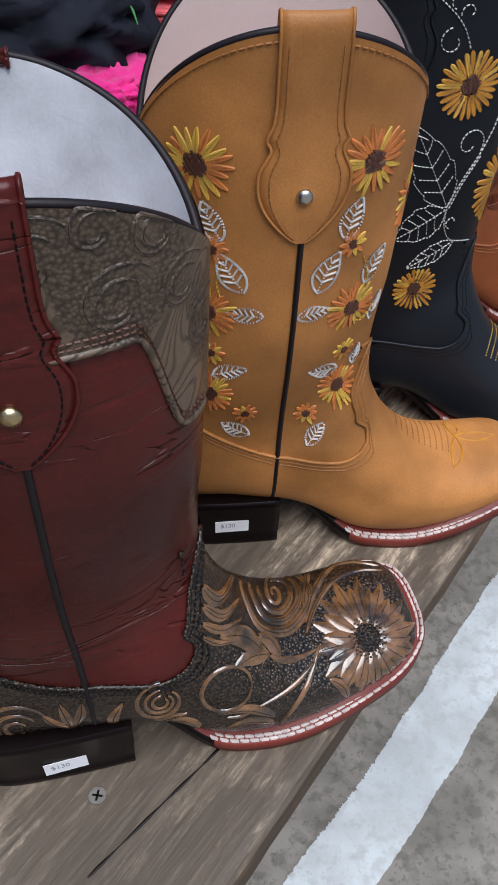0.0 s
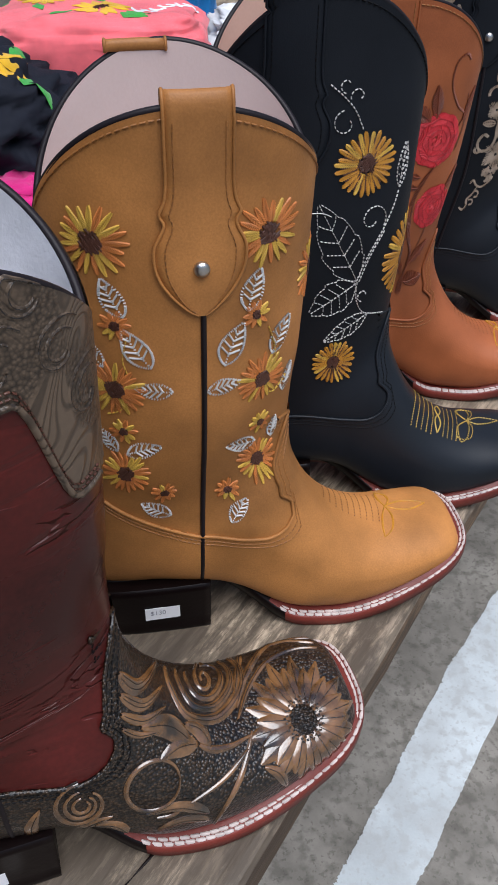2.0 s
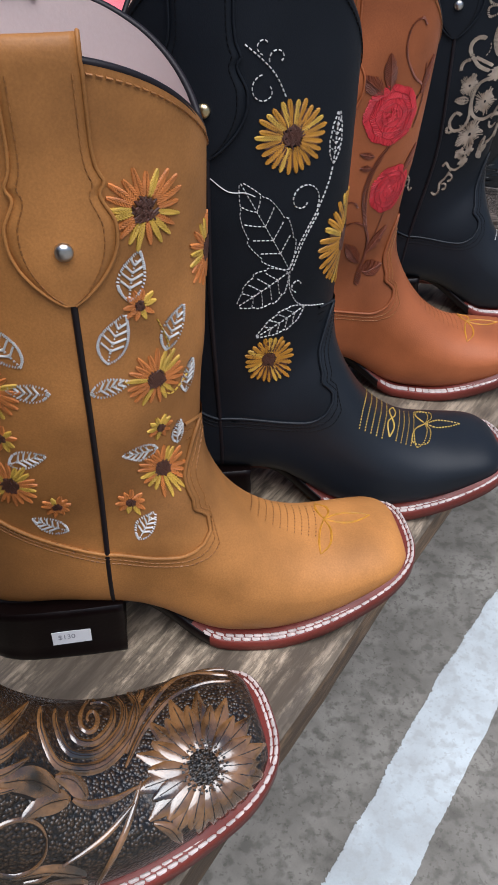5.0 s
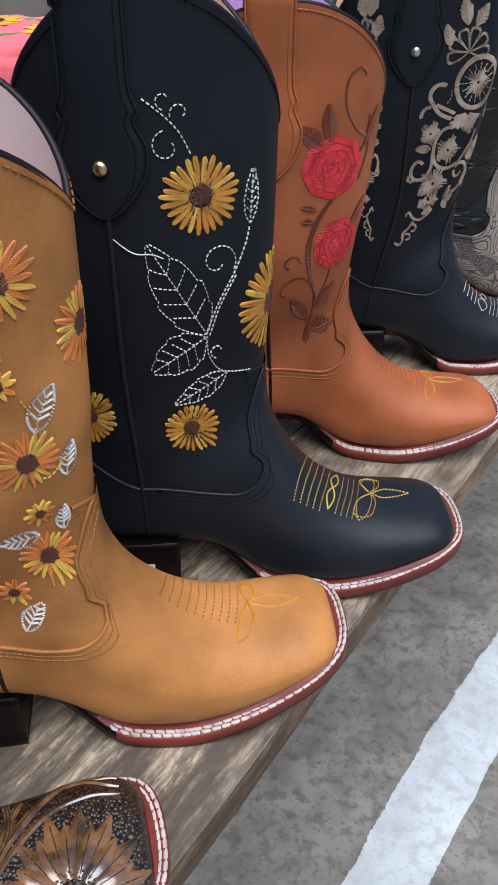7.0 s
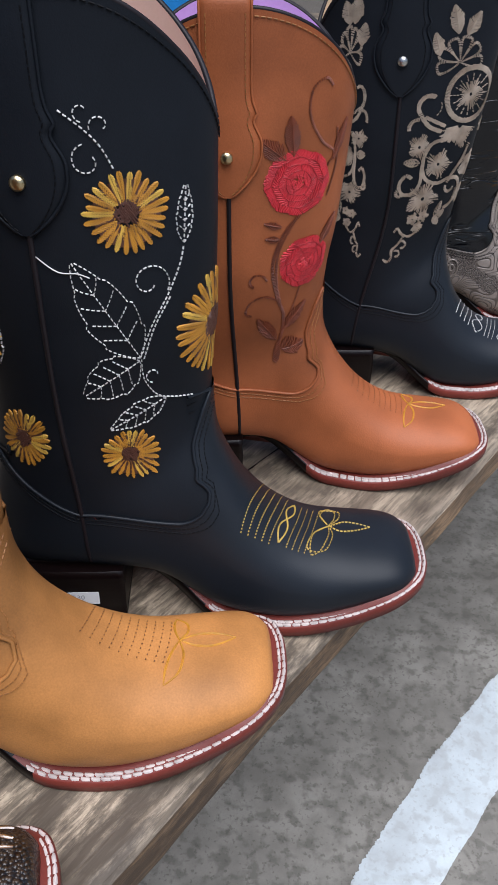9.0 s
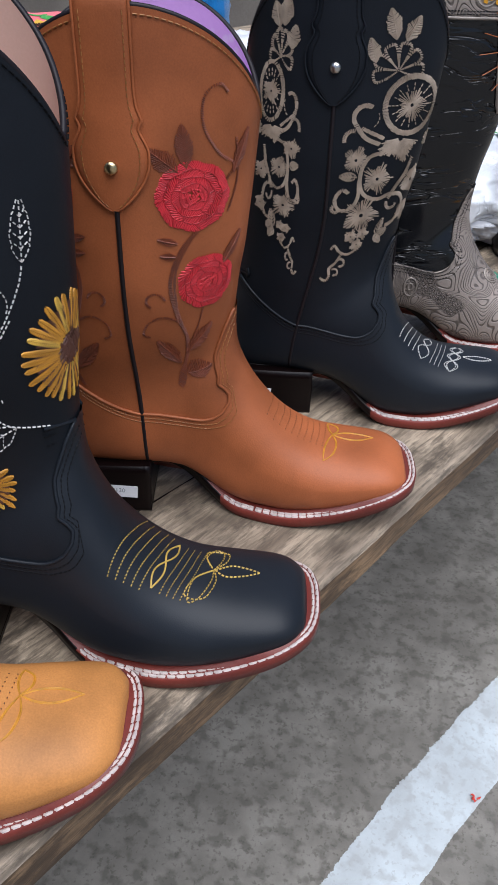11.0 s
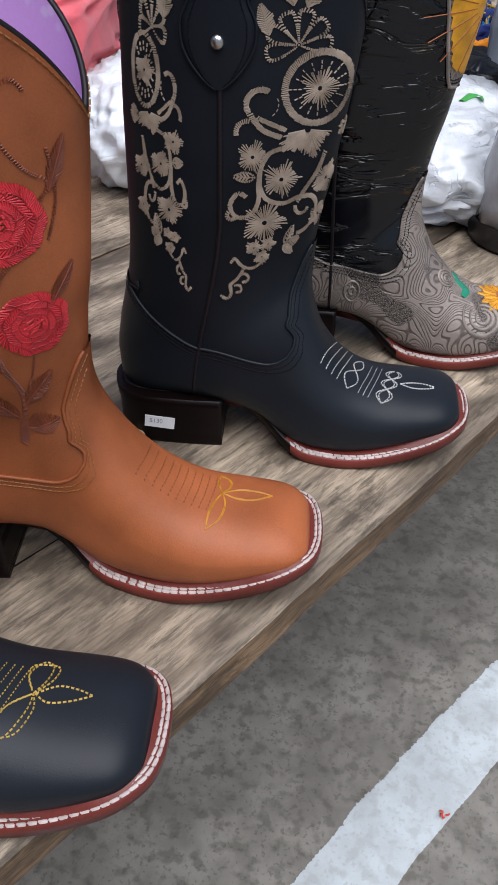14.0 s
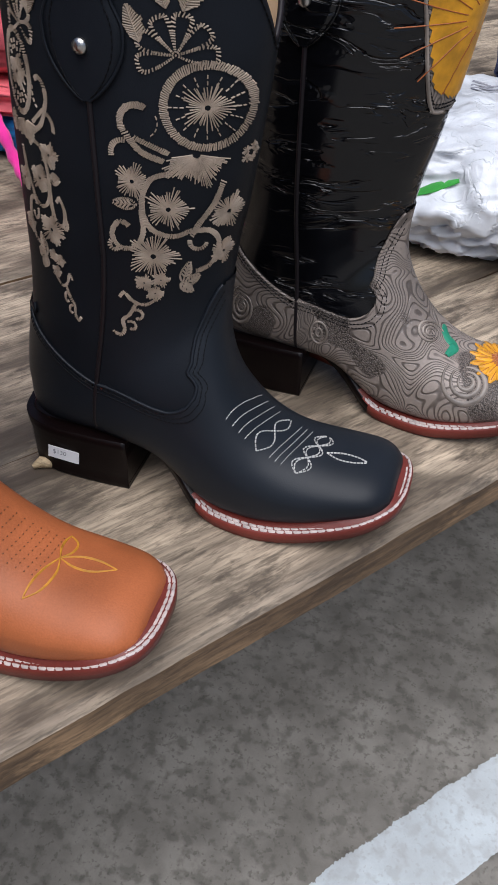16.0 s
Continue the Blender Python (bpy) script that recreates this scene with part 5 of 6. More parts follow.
yoke_petals(gry, gry_e, 0.090, 0.296, 0.046, [PAINT_YEL, PAINT_ORA])
for boot, parent, mats, marks in ((lea, lea_e, [YOKE, TOOL_DARK], ((0.01, 0.335, 0.016), (0.035, 0.315, 0.015), (0.05, 0.335, 0.012), (0.03, 0.342, 0.010), (0.072, 0.29, 0.014), (0.06, 0.312, 0.012), (-0.03, 0.325, 0.016))), (gry, gry_e, [GREYT, GREYC], ((0.02, 0.345, 0.016), (0.045, 0.335, 0.015), (0.065, 0.325, 0.012), (0.0, 0.335, 0.014), (0.06, 0.35, 0.012)))):
    nd = Needle(boot, "shaft", mats)
    for u, z, r in marks:
        nd = Needle(boot, "shaft", mats)
        for k in (1.0, 0.62):
            path = curl((u, z), r * k, r * k * 0.4, 40, 330, 22)
            nd.line(path, [r * 0.22 * (0.4 + 0.6 * math.sin(math.pi * i / 22)) for i in range(23)], 0, None, 0.0011, 0.0004)
            nd.line(path, 0.0006, 1, None, 0.0014, 0.0002)
        nd.finish("tooled_scroll", parent, "carved scroll in relief")

# ---- table ----
def wood(name, light, dark, rough=0.6):
    """Weathered boards: long grain along local x, streaks, grey stains."""
    m = bpy.data.materials.new(name)
    m.use_nodes = True
    nodes, links = m.node_tree.nodes, m.node_tree.links
    b = nodes["Principled BSDF"]
    co, info = nodes.new("ShaderNodeTexCoord"), nodes.new("ShaderNodeObjectInfo")
    add = nodes.new("ShaderNodeVectorMath")
    links.new(co.outputs["Object"], add.inputs[0])
    sc = nodes.new("ShaderNodeVectorMath")
    sc.operation = "SCALE"
    sc.inputs[0].default_value = (7.0, 3.0, 1.0)
    links.new(info.outputs["Random"], sc.inputs["Scale"])
    links.new(sc.outputs[0], add.inputs[1])
    facs = []
    for scale, stretch, detail, dist in ((3.4, (1.0, 5.0, 5.0), 9, 0.9), (26.0, (0.7, 9.0, 9.0), 6, 0.3), (6.0, (1.0, 2.0, 2.0), 8, 1.2)):
        mp, tx = nodes.new("ShaderNodeMapping"), nodes.new("ShaderNodeTexNoise")
        mp.inputs["Scale"].default_value = stretch
        tx.inputs["Scale"].default_value, tx.inputs["Detail"].default_value, tx.inputs["Distortion"].default_value = scale, detail, dist
        links.new(add.outputs[0], mp.inputs[0])
        links.new(mp.outputs[0], tx.inputs["Vector"])
        facs.append(tx.outputs["Fac"])
    ramp = nodes.new("ShaderNodeValToRGB")
    e = ramp.color_ramp.elements
    e[0].position, e[0].color = 0.32, (*dark, 1)
    e[1].position, e[1].color = 0.60, (*light, 1)
    mid = e.new(0.46)
    mid.color = (*[(p * 0.62 + q * 0.38) for p, q in zip(light, dark)], 1)
    links.new(facs[0], ramp.inputs[0])
    fine = nodes.new("ShaderNodeMixRGB")
    fine.blend_type, fine.inputs[0].default_value = "OVERLAY", 0.75
    links.new(ramp.outputs[0], fine.inputs[1])
    links.new(facs[1], fine.inputs[2])
    stain = nodes.new("ShaderNodeMixRGB")
    stain.blend_type = "MULTIPLY"
    rp = nodes.new("ShaderNodeValToRGB")
    rp.color_ramp.elements[0].position, rp.color_ramp.elements[0].color = 0.36, (0.20, 0.19, 0.185, 1)
    rp.color_ramp.elements[1].position, rp.color_ramp.elements[1].color = 0.56, (1, 1, 1, 1)
    links.new(facs[2], rp.inputs[0])
    stain.inputs[0].default_value = 0.85
    links.new(fine.outputs[0], stain.inputs[1])
    links.new(rp.outputs[0], stain.inputs[2])
    # dark weathering: ragged blotches and scratched grain, thicker towards -x to paint in the boots' shade
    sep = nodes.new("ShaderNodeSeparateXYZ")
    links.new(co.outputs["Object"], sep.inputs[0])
    shade_bias = nodes.new("ShaderNodeMapRange")
    shade_bias.inputs[1].default_value, shade_bias.inputs[2].default_value = 0.30, -0.30
    shade_bias.inputs[3].default_value, shade_bias.inputs[4].default_value = -0.04, 0.10
    links.new(sep.outputs[0], shade_bias.inputs[0])
    src = stain.outputs[0]
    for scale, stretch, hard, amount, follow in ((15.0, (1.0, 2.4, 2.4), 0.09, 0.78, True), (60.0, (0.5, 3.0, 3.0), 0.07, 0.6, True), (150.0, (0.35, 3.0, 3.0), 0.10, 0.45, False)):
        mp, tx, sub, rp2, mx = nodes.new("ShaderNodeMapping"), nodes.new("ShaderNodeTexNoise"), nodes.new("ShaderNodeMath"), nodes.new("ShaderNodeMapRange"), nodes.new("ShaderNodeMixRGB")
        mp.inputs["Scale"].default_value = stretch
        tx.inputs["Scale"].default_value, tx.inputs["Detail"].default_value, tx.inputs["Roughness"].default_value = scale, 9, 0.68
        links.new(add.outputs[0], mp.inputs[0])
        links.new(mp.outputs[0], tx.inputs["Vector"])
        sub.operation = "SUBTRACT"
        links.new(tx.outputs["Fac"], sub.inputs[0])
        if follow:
            links.new(shade_bias.outputs[0], sub.inputs[1])
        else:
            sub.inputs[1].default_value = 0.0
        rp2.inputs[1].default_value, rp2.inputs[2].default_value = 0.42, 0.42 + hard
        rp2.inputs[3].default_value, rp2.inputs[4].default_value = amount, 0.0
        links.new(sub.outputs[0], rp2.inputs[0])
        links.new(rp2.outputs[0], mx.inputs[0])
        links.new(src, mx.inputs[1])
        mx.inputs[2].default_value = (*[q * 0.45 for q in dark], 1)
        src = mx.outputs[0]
    links.new(src, b.inputs["Base Color"])
    b.inputs["Roughness"].default_value = rough
    bp = nodes.new("ShaderNodeBump")
    bp.inputs["Strength"].default_value, bp.inputs["Distance"].default_value = 0.5, 0.0015
    links.new(facs[1], bp.inputs["Height"])
    links.new(bp.outputs[0], b.inputs["Normal"])
    return m


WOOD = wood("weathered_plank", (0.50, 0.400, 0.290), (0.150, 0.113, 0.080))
SAWN = wood("sawn_plank_edge", (0.31, 0.195, 0.105), (0.11, 0.065, 0.036))
STEEL = material("dull_screw_steel", (0.30, 0.28, 0.26), 0.45, 0.2, 60, 0.2, metal=0.8)
TABLE = pose(0.1966, 0.402, 0, 0, 0, 53.0)  # local x along the front edge, y towards the back
table = thing("table", "long weathered plank table with a rough front edge", "table", (0, 0, 0))
table.matrix_basis = TABLE


def plank(y0, y1, top, thick=0.029, x0=-1.6, x1=2.8):
    """A sawn board with slightly wavy, broken edges."""
    n = 220
    verts, faces = [], []
    prof = [(y0, -thick), (y0, -0.004), (y0 + 0.0025, -0.0008), (y0 + 0.008, 0.0), (y1 - 0.008, 0.0), (y1 - 0.002, -0.001), (y1, -0.004), (y1, -thick)]
    k = len(prof)
    for i in range(n + 1):
        x = x0 + (x1 - x0) * i / n
        for j, (y, z) in enumerate(prof):
            w = 0.0016 * noise.noise(Vector((x * 9, y0 * 31, j * 0.25))) + 0.0009 * noise.noise(Vector((x * 60, y0 * 7, j)))
            dz = -abs(noise.noise(Vector((x * 26, y0 * 5, 3.3)))) * 0.0016 if j in (2, 5) else 0
            verts.append(Vector((x, y + (w if j not in (3, 4) else 0), top + z + dz)))
    for i in range(n):
        for j in range(k):
            a, b = i * k + j, i * k + (j + 1) % k
            faces.append((a, b, b + k, a + k))
    faces += [tuple(reversed(range(k))), tuple(range(n * k, n * k + k))]
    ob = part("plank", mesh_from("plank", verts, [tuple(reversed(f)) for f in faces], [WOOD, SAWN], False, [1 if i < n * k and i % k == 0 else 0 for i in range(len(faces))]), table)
    return ob


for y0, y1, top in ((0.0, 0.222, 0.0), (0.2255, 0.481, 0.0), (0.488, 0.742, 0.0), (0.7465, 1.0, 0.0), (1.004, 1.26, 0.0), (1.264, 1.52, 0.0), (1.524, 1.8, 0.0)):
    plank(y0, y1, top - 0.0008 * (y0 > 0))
for x in (-1.3, 0.75, 2.4):
    for y in (0.5, 1.5):
        g = Bag()
        g.box((x, y, -0.857), (x + 0.08, y + 0.08, -0.112))
        part("leg", g.mesh("leg", WOOD, False), table)
    g = Bag()
    g.box((x, 0.3, -0.11), (x + 0.08, 1.7, -0.0315))
    part("bearer", g.mesh("bearer", WOOD, False), table)
for x, y in ((-0.306, 0.0875), (0.80, 0.12), (0.93, 0.30), (0.86, 0.56), (1.0, 0.40)):
    g = Bag()
    ring = lambda r, z: [Vector((x + r * math.cos(q), y + r * math.sin(q), z)) for q in [2 * math.pi * i / 14 for i in range(14)]]
    g.add(ring(0.0052, -0.002) + ring(0.0050, 0.0006) + ring(0.0050, 0.001), [(r * 14 + i, r * 14 + (i + 1) % 14, r * 14 + 14 + (i + 1) % 14, r * 14 + 14 + i) for r in (0, 1) for i in range(14)] + [tuple(range(28, 42))])
    for a in (0.5, 0.5 + math.pi / 2):
        c, d = Vector((math.cos(a), math.sin(a), 0)) * 0.003, Vector((-math.sin(a), math.cos(a), 0)) * 0.0006
        o = Vector((x, y, 0.0012))
        g.add([o - c - d, o + c - d, o + c + d, o - c + d], [(0, 1, 2, 3)], 1)
    part("screw", g.mesh("screw", [STEEL, HEEL], False), table, "cross-head screw")
for pts in ([(-0.34, 0.062), (-0.29, 0.056), (-0.24, 0.050), (-0.19, 0.049)], [(0.10, 0.150), (0.2, 0.157), (0.33, 0.153)]):
    g = Bag()
    line = [Vector((x, y, 0.0003)) for x, y in bow(pts, 24)]
    g.ribbon(line, [Vector((0, 0, 1))] * 25, [0.0004 + 0.0016 * abs(math.sin(i * 0.7 + 0.4)) for i in range(25)], 0, 0.0001)
    part("crack", g.mesh("crack", HEEL), table, "dark split along the grain")

# ---- floor ----
def concrete(name, colour, dark):
    m = material(name, colour, 0.6, 0.12, 30, 0.25, stain=5)
    nodes, links = m.node_tree.nodes, m.node_tree.links
    b = nodes["Principled BSDF"]
    src = b.inputs["Base Color"].links[0].from_socket
    co = nodes.new("ShaderNodeTexCoord")
    for scale, lo, hi, amount in ((42.0, 0.36, 0.50, 0.55), (14.0, 0.36, 0.60, 0.45), (130.0, 0.34, 0.42, 0.5)):
        tx, rp, mx = nodes.new("ShaderNodeTexNoise"), nodes.new("ShaderNodeValToRGB"), nodes.new("ShaderNodeMixRGB")
        tx.inputs["Scale"].default_value, tx.inputs["Detail"].default_value = scale, 3
        links.new(co.outputs["Object"], tx.inputs["Vector"])
        rp.color_ramp.elements[0].position, rp.color_ramp.elements[0].color = lo, (amount, amount, amount, 1)
        rp.color_ramp.elements[1].position, rp.color_ramp.elements[1].color = hi, (0, 0, 0, 1)
        links.new(tx.outputs["Fac"], rp.inputs[0])
        links.new(rp.outputs[0], mx.inputs[0])
        links.new(src, mx.inputs[1])
        mx.inputs[2].default_value = (*dark, 1)
        src = mx.outputs[0]
    links.new(src, b.inputs["Base Color"])
    return m


CONCRETE = concrete("stained_concrete", (0.248, 0.231, 0.202), (0.085, 0.077, 0.064))
PAINT = concrete("worn_white_paint", (0.58, 0.63, 0.65), (0.42, 0.43, 0.43))
g = Bag()
g.box((-20, -20, -0.95), (20, 20, -0.857))
tagged(new("floor", g.mesh("floor", CONCRETE, False)), "grey stained concrete floor", "floor", kind="structure")
# painted line: ragged edges, a coat of paint on the concrete
ux, uy = math.cos(radians(48.7)), math.sin(radians(48.7))
verts, faces = [], []
n = 4200
for i in range(n + 1):
    d = -3 + 7 * i / n
    for side, base in ((0, -0.2567), (1, -0.1392)):
        w = 0.006 * noise.noise(Vector((d * 14, side * 9, 0))) + 0.0035 * noise.noise(Vector((d * 120, side * 5, 2))) + 0.004 * noise.noise(Vector((d * 420, side, 4)))
        o = base + w * (1.0 if side == 0 else 0.5) + (0.036 if side == 0 else 0.026) * (1 - float(smooth(0.55, 1.22, d)))
        verts.append((ux * d + uy * o, uy * d - ux * o, -0.8553))
    if i:
        faces.append((2 * i - 2, 2 * i - 1, 2 * i + 1, 2 * i))
tagged(new("floor_marking", mesh_from("floor_marking", verts, faces, PAINT, False)), "worn white painted line on the concrete floor", "floor line", kind="structure")
RED_CHIP = material("red_chip", (0.7, 0.06, 0.04), 0.5, 0.1)
g = Bag()
for k in range(5):
    a = k * 1.3
    o = Vector((0.6725 + 0.004 * math.cos(a), 0.991 + 0.004 * math.sin(a), -0.851))
    g.tube([o, o + Vector((0.004 * math.cos(a * 2), 0.004 * math.sin(a * 2), 0.002)), o + Vector((0.007 * math.cos(a * 2), 0.003, 0.001))], [0.0014, 0.0019, 0.0008])
tagged(new("paper_scrap", g.mesh("paper_scrap", RED_CHIP)), "small crumpled red scrap on the floor", "scrap")
g = Bag()
o = Vector((0.262, 0.826, 0.002))
g.tube([o, o + Vector((0.005, 0.004, 0.003)), o + Vector((0.011, 0.006, 0.002)), o + Vector((0.014, 0.012, 0.001))], [0.002, 0.0045, 0.004, 0.001], 0, 7)
tagged(new("wood_chip", g.mesh("wood_chip", wood("pale_wood_chip", (0.55, 0.42, 0.25), (0.35, 0.25, 0.14)))), "small pale wood chip on the table", "chip")

# ---- goods behind the boots ----
def cloth(name, colour, rough=0.8, weave=160):
    m = material(name, colour, rough, 0.12, weave, 0.5, stain=20)
    m.node_tree.nodes["Principled BSDF"].inputs["Sheen Weight"].default_value = 0.25 if max(colour) > 0.1 else 0.0
    m.node_tree.nodes["Principled BSDF"].inputs["Specular IOR Level"].default_value = 0.15
    return m


C_CORAL = cloth("coral_cotton", (0.84, 0.155, 0.18))
C_BLACKC = cloth("navy_black_cotton", (0.012, 0.014, 0.022))
C_MAG = cloth("magenta_cotton", (0.62, 0.02, 0.20))
C_BLUE = cloth("bright_blue_cotton", (0.02, 0.20, 0.52))
C_GRN = cloth("green_thread_fill", (0.05, 0.33, 0.05))
C_YEL = cloth("yellow_thread_fill", (0.72, 0.42, 0.02))
C_WHITE = cloth("white_cotton", (0.72, 0.73, 0.76))
C_RED = cloth("red_cotton", (0.5, 0.02, 0.02))
C_GREY = cloth("pale_grey_cotton", (0.42, 0.45, 0.48))
C_MAGR = cloth("magenta_roll_cotton", (0.75, 0.03, 0.30))
C_BROWN = cloth("brown_thread_fill", (0.06, 0.025, 0.018))
BAG = pebbled("white_plastic_film", (0.68, 0.70, 0.73), None, 24, 0.3, 0.7, 0.2, True)
BAG.node_tree.nodes["Mapping"].inputs["Scale"].default_value = (1.0, 1.0, 1.0)
FILM = material("grey_plastic_film", (0.34, 0.33, 0.34), 0.22, 0.2, 20, 0.3, coat=0.4)
DARKF = material("black_plastic", (0.012, 0.012, 0.014), 0.3, 0.2, 20, 0.3)


def lump(centre, half, height, seed, fold=0.18, box=0.45, freq=3.0, z0=0.0, rows=44, cols=88, ridged=False, tall=1.4):
    """A soft heap: a rounded block with folds, flat below. Gives vertices and faces."""
    verts, faces = [], []
    for i in range(rows + 1):
        f = -math.pi / 2 + math.pi * i / rows
        for j in range(cols):
            a = 2 * math.pi * j / cols
            cz, sz = math.cos(f), math.sin(f)
            se = lambda q, p: math.copysign(abs(q) ** p, q)
            x, y, z = se(math.cos(a), box) * se(cz, box), se(math.sin(a), box) * se(cz, box), se(sz, box)
            p = Vector((x * freq + seed, y * freq, z * freq * tall))
            q = noise.noise(p) * 0.6 + noise.noise(p * 2.3) * 0.35 + noise.noise(p * 5.1) * 0.15
            if ridged:
                q = 0.8 * (0.5 - abs(noise.noise(p)) * 1.6) + 0.5 * (0.4 - abs(noise.noise(p * 2.2)) * 1.3) + 0.22 * (0.4 - abs(noise.noise(p * 5.5)) * 1.3)
            k = 1 + fold * q
            verts.append(Vector((centre[0] + x * half[0] * k, centre[1] + y * half[1] * k, max(z0 + 0.001, z0 + height * (0.5 + 0.5 * z * k)))))
    for i in range(rows):
        faces += [(i * cols + j, i * cols + (j + 1) % cols, (i + 1) * cols + (j + 1) % cols, (i + 1) * cols + j) for j in range(cols)]
    return verts, faces


def heap(name, label, category, mat, *args, **kw):
    v, f = lump(*args, **kw)
    return tagged(new(name, mesh_from(name, v, f, mat)), label, category), v, f


class Drape:
    """Lets a Needle sew on a heap, seen from above."""

    def __init__(self, v, f):
        from mathutils.bvhtree import BVHTree
        self.tree = BVHTree.FromPolygons(v, f)

    def wrap(self, x, y):
        loc, n, _, _ = self.tree.ray_cast(Vector((x, y, 2)), Vector((0, 0, -1)))
        if loc is None:
            loc, n, _, _ = self.tree.find_nearest(Vector((x, y, 0.1)))
        return loc, (n if n.z > 0 else -n)

    above = slant = wrap


def motif(drape, parent, x, y, r, seed):
    """A large sunflower with green leaves, worked on cloth."""
    random.seed(seed)
    nd = Needle(drape, "shaft", [C_YEL, C_BROWN, C_GRN])
    for i in range(13):
        a = 2 * math.pi * i / 13 + random.uniform(-0.1, 0.1)
        nd.line([(x + math.cos(a) * r * q, y + math.sin(a) * r * q) for q in (0.3, 0.5, 0.7, 0.9, 1.05)], [r * 0.1, r * 0.3, r * 0.3, r * 0.18, r * 0.02], 0, None, 0.001, 0.001)
    nd.disc((x, y), r * 0.36, 1, 50)
    for k in (0.6, 2.6, 4.4):
        b = k + seed
        nd.line([(x + math.cos(b + 0.2 * q) * r * (1.1 + q), y + math.sin(b + 0.2 * q) * r * (1.1 + q)) for q in (0, 0.25, 0.5, 0.75, 1.0)], [r * 0.05, r * 0.4, r * 0.5, r * 0.3, r * 0.02], 2, None, 0.001, 0.001)
    nd.finish("embroidered_sunflower", parent, "yellow embroidered sunflower with green leaves")


blue, v, f = heap("folded_shorts", "bright blue folded cotton shorts on the table", "clothes", C_BLUE, (-0.075, 1.50), (0.135, 0.14), 0.055, 3.1, fold=0.12, freq=4)
v2, f2 = lump((-0.055, 1.392), (0.085, 0.035), 0.055, 6.6, fold=0.2, freq=9, z0=0.006, box=0.8, ridged=True)
part("waistband", mesh_from("waistband", v2, f2, C_BLUE), blue, "gathered blue elastic waistband")
g = Drape(v, f)
nd = Needle(g, "shaft", [C_GRN, C_WHITE])
nd.line(bow([(0.03, 1.39), (0.02, 1.42), (0.03, 1.46)], 12), 0.02, 0, None, 0.001, 0.001)
nd.finish("print_patch", blue, "green printed patch")
coral2, v, f = heap("folded_blouse", "coral embroidered blouse folded flat with green leaves", "clothes", C_CORAL, (-0.06, 1.50), (0.165, 0.15), 0.045, 8.4, fold=0.14, freq=4, z0=0.052)
coral, v, f = heap("folded_blouse", "coral pink blouse with embroidered sunflowers, folded thick", "clothes", C_CORAL, (-0.075, 1.53), (0.18, 0.17), 0.135, 1.7, fold=0.16, freq=2.6, z0=0.094)
g = Drape(v, f)
motif(g, coral, -0.06, 1.47, 0.045, 1)
motif(g, coral, -0.16, 1.56, 0.04, 2)
nd = Needle(g, "shaft", [C_WHITE, C_GRN])
for i in range(7):
    nd.line(curl((0.0 + i * 0.014, 1.47 + i * 0.018), 0.013, 0.013, 200, 340, 10), 0.006, 0, None, 0.001, 0.001)
nd.line(curl((-0.005, 1.43), 0.02, 0.006, 0, 400, 24), 0.006, 1, None, 0.001, 0.001)
nd.finish("scalloped_embroidery", coral, "white scallops and green tendril")
black, v, f = heap("folded_dress", "black cotton dress with yellow sunflower embroidery, bunched", "clothes", C_BLACKC, (-0.265, 1.27), (0.17, 0.17), 0.20, 5.3, fold=0.30, freq=3.2, box=0.7)
g = Drape(v, f)
motif(g, black, -0.20, 1.22, 0.05, 3)
motif(g, black, -0.31, 1.15, 0.04, 4)
heap("magenta_cloth", "bright magenta cotton cloth crumpled on the table", "clothes", C_MAG, (-0.165, 1.135), (0.075, 0.085), 0.085, 9.1, fold=0.25, freq=3.2, ridged=True)
g = Bag()
g.tube([Vector(q) for q in bow([(0.042, 1.245, 0.0085), (0.010, 1.275, 0.018), (-0.022, 1.306, 0.034), (-0.066, 1.350, 0.062)], 20)], [0.0072 + 0.0012 * math.sin(i * 1.7) for i in range(21)], 0, 12)
tagged(new("rolled_cloth", g.mesh("rolled_cloth", C_MAGR)), "magenta cotton rolled thin, leaning on the folded stack", "cloth")
heap("coral_cloth", "small coral cotton cloth beside the black dress", "clothes", C_CORAL, (-0.13, 1.11), (0.06, 0.05), 0.04, 2.2, fold=0.25, freq=3)
heap("plastic_bag", "crumpled white plastic bag on the table", "bag", BAG, (0.185, 1.43), (0.095, 0.12), 0.14, 4.2, fold=0.26, freq=2.0, box=0.8, ridged=True, rows=70, cols=140, tall=0.45)
bag, v, f = heap("plastic_bag", "large crumpled white plastic bag with green corner print", "bag", BAG, (0.535, 1.44), (0.15, 0.175), 0.115, 7.7, fold=0.22, freq=2.0, box=0.7, ridged=True, rows=90, cols=180, tall=0.4)
g = Drape(v, f)
nd = Needle(g, "shaft", [C_GRN, INK])
nd.line([(0.47, 1.272), (0.49, 1.277), (0.515, 1.28)], [0.006, 0.014, 0.004], 0, None, 0.001, 0.001)
nd.finish("printed_corner", bag, "green print")
nd = Needle(g, "shaft", [C_GRN, INK])
nd.line([(0.58, 1.40), (0.595, 1.415), (0.61, 1.425)], [0.01, 0.02, 0.01], 0, None, 0.001, 0.001)
nd.finish("printed_patch", bag, "green print")
nd = Needle(g, "shaft", [C_GRN, INK])
for k in range(4):
    nd.line([(0.50 + 0.012 * i, 1.50 + 0.012 * k - 0.004 * i) for i in range(6)], 0.004, 1, None, 0.001, 0.0004)
nd.finish("printed_bars", bag, "grey print bars")
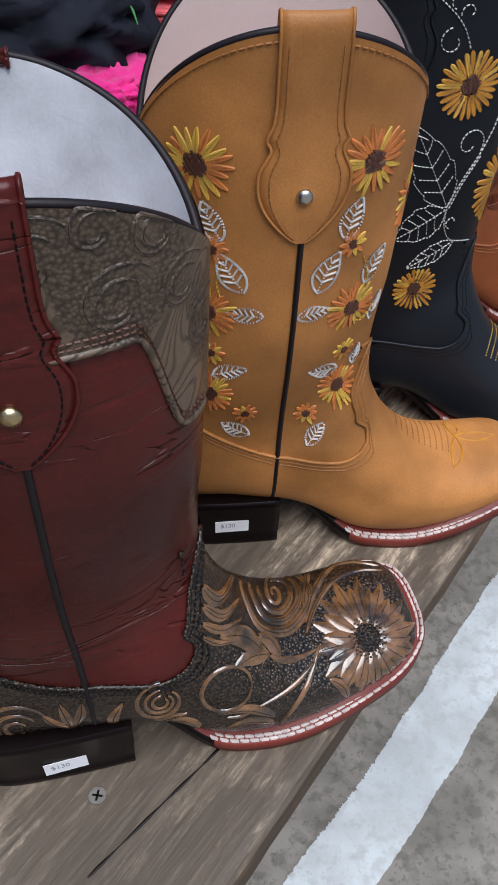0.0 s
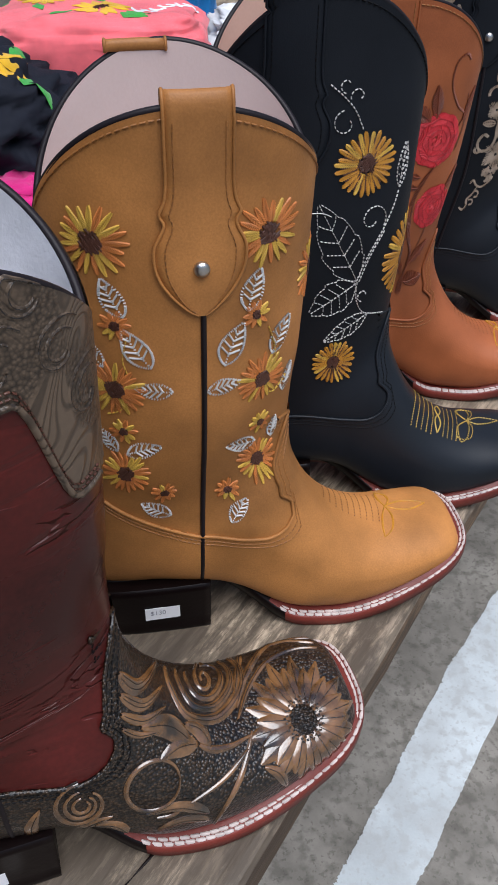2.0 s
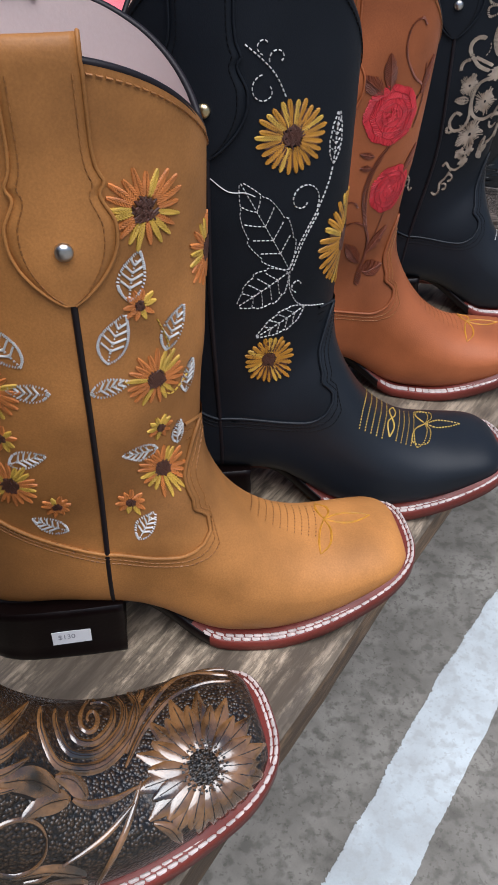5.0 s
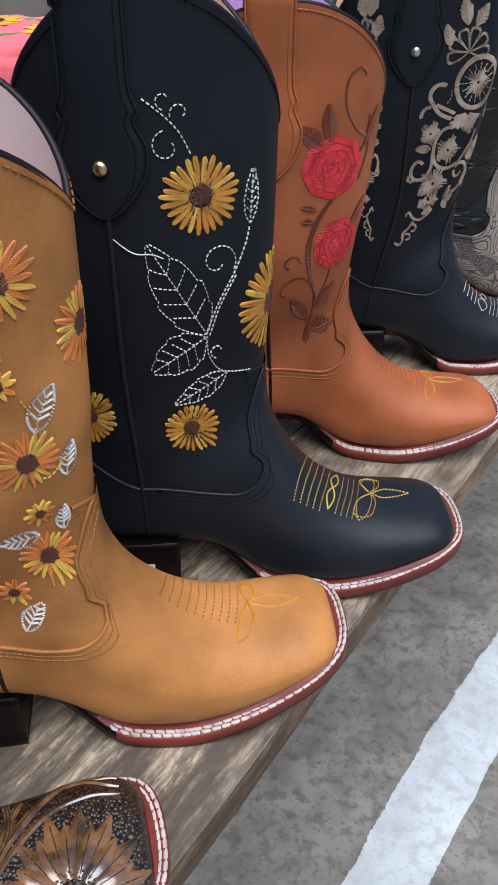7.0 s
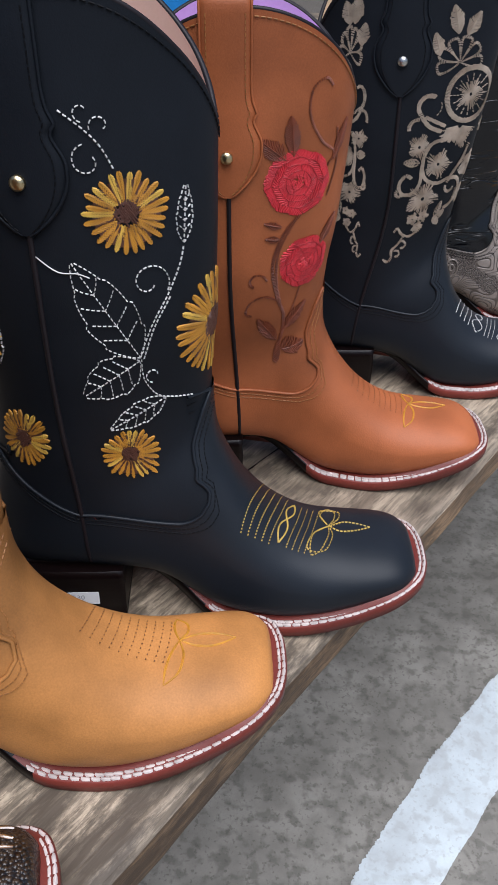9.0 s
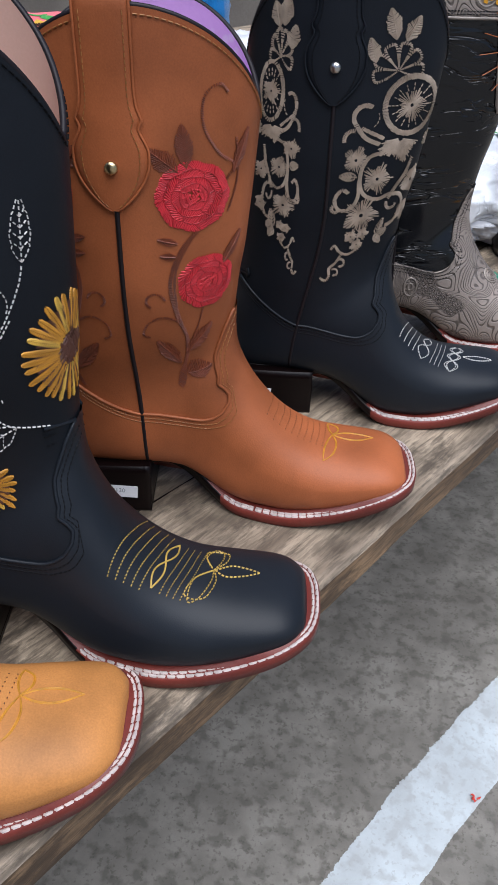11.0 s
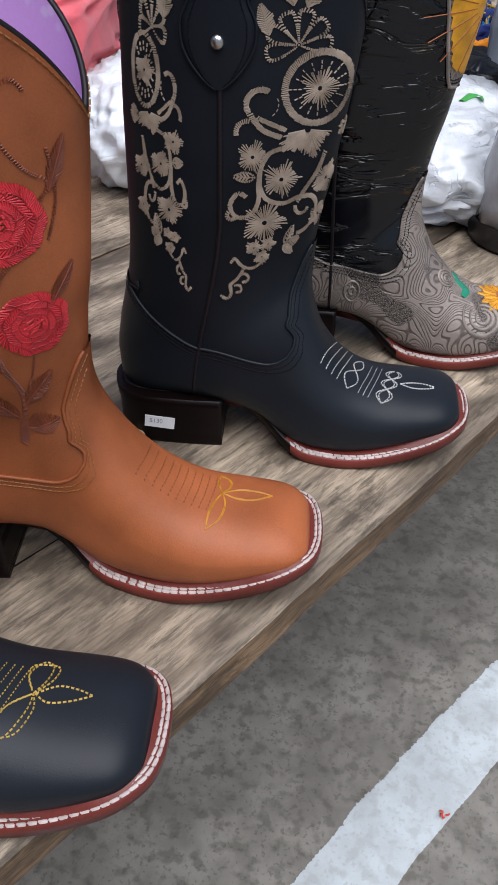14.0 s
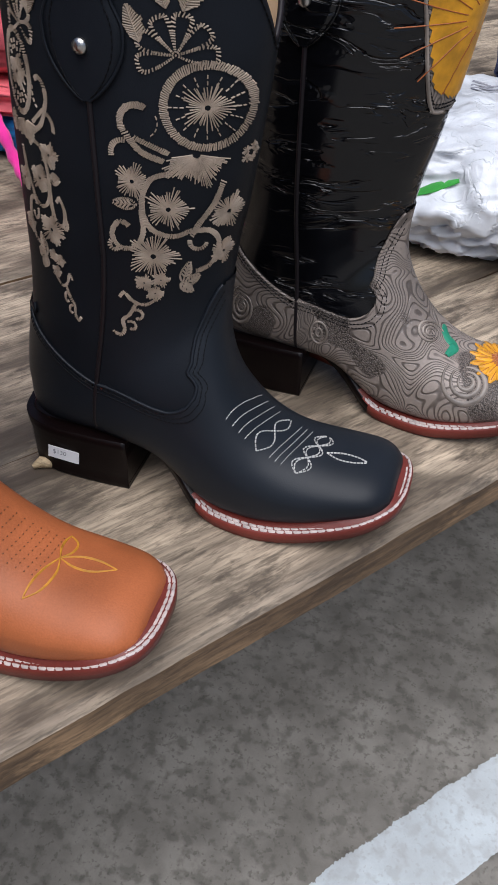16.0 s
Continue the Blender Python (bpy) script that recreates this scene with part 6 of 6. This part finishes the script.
lace, v, f = heap("lace_cloth", "white lace cloth lying over a plastic bag", "clothes", C_WHITE, (0.545, 1.335), (0.11, 0.07), 0.075, 3.9, fold=0.35, freq=3.6, box=0.85, ridged=True, rows=60, cols=120, tall=0.5)

heap("packing_paper", "crumpled white packing paper stuffed inside the rust boot", "paper", C_WHITE, (0.226, 0.705), (0.019, 0.017), 0.075, 5.7, fold=0.2, freq=2.5, z0=0.236, box=0.8, ridged=True)

# wrapped jar
jar = thing("plastic_jar", "clouded plastic jar wrapped in grey film with a dark base", "jar", (0.655, 1.262, 0))
def lathe(prof, sides=40, wob=0.0):
    verts, faces = [], []
    for i, (r, z) in enumerate(prof):
        for j in range(sides):
            a = 2 * math.pi * j / sides
            k = 1 + wob * noise.noise(Vector((math.cos(a) * 3, math.sin(a) * 3, z * 30)))
            verts.append((r * k * math.cos(a), r * k * math.sin(a), z))
    for i in range(len(prof) - 1):
        faces += [(i * sides + j, i * sides + (j + 1) % sides, (i + 1) * sides + (j + 1) % sides, (i + 1) * sides + j) for j in range(sides)]
    faces.append(tuple(reversed(range(sides))))
    return verts, faces
v, f = lathe([(0.058, 0.0), (0.064, 0.003), (0.066, 0.012), (0.065, 0.03)], 40, 0.01)
part("base", mesh_from("base", v, f, DARKF), jar, "dark base")
v, f = lathe([(0.064, 0.03), (0.062, 0.05), (0.056, 0.09), (0.052, 0.13), (0.054, 0.16), (0.045, 0.19), (0.03, 0.205), (0.024, 0.225), (0.0, 0.226)], 40, 0.10)
part("body", mesh_from("body", v, f, FILM), jar, "grey plastic film")
heap("grey_cloth", "pale grey cotton cloth heaped on the table", "clothes", C_GREY, (0.80, 1.60), (0.13, 0.13), 0.30, 2.9, fold=0.3, freq=2.6, ridged=True)
heap("dark_bag", "black plastic bag crumpled on the table", "bag", DARKF, (0.66, 1.68), (0.09, 0.10), 0.10, 6.1, fold=0.35, freq=3, ridged=True)
shawl, v, f = heap("fringed_shawl", "dark blue shawl with yellow and blue fringe, bunched", "clothes", cloth("dark_blue_cotton", (0.015, 0.03, 0.16)), (0.62, 1.93), (0.09, 0.09), 0.13, 1.2, fold=0.3, freq=3, ridged=True)
g = Bag()
random.seed(31)
for i in range(150):
    a, z = random.uniform(-2.6, 0.6), random.uniform(0.06, 0.13)
    o = Vector((0.62 + 0.088 * math.cos(a), 1.93 + 0.088 * math.sin(a), z))
    sw = random.uniform(-0.012, 0.012)
    g.tube([o + Vector((-0.02 * math.cos(a), -0.02 * math.sin(a), 0.006)), o, o + Vector((sw, sw * 0.5, -0.025)), o + Vector((sw * 1.6, -sw, -0.05))], [0.0016, 0.0022, 0.002, 0.0008], i % 2, 5)
tagged(part("fringe", g.mesh("fringe", [C_YEL, C_BLUE]), shawl, "yellow and blue knotted fringe"), kind="stuff")
heap("orange_cloth", "orange yellow cotton cloth bunched behind the bags", "clothes", cloth("orange_cotton", (0.75, 0.25, 0.015)), (0.72, 1.86), (0.10, 0.07), 0.10, 1.9, fold=0.3, freq=3, ridged=True)
blue2, v, f = heap("striped_cloth", "blue striped cloth standing rolled on the table", "clothes", C_BLUE, (0.06, 2.15), (0.10, 0.10), 0.36, 4.4, fold=0.25, freq=3)
heap("white_cloth", "white cotton cloth heaped behind the boots", "clothes", C_WHITE, (0.27, 1.86), (0.13, 0.13), 0.16, 3.4, fold=0.3, freq=3, ridged=True)
heap("teal_cloth", "teal green cloth bunched behind the grey cloth", "clothes", cloth("teal_cotton", (0.01, 0.25, 0.22)), (0.86, 1.9), (0.10, 0.10), 0.36, 8.8, fold=0.3, freq=3)

# ---- unseen walls, added to block the low sky ----
BLOCKER = material("dull_sky_blocker", (0.16, 0.14, 0.12), 0.8, 0.25, 10, 0.3, stain=2)
g = Bag()
g.box((-6, 5.0, -0.857), (6, 5.2, 2.2))
tagged(new("sky_blocker_north", g.mesh("sky_blocker_north", BLOCKER, False)), "unseen dull brown wall added far behind the table to block low sky", "wall", kind="structure")
g = Bag()
g.box((-3.7, -4, -0.857), (-3.5, 5.0, 2.2))
tagged(new("sky_blocker_west", g.mesh("sky_blocker_west", BLOCKER, False)), "unseen dull brown wall added beside the table to block low sky", "wall", kind="structure")
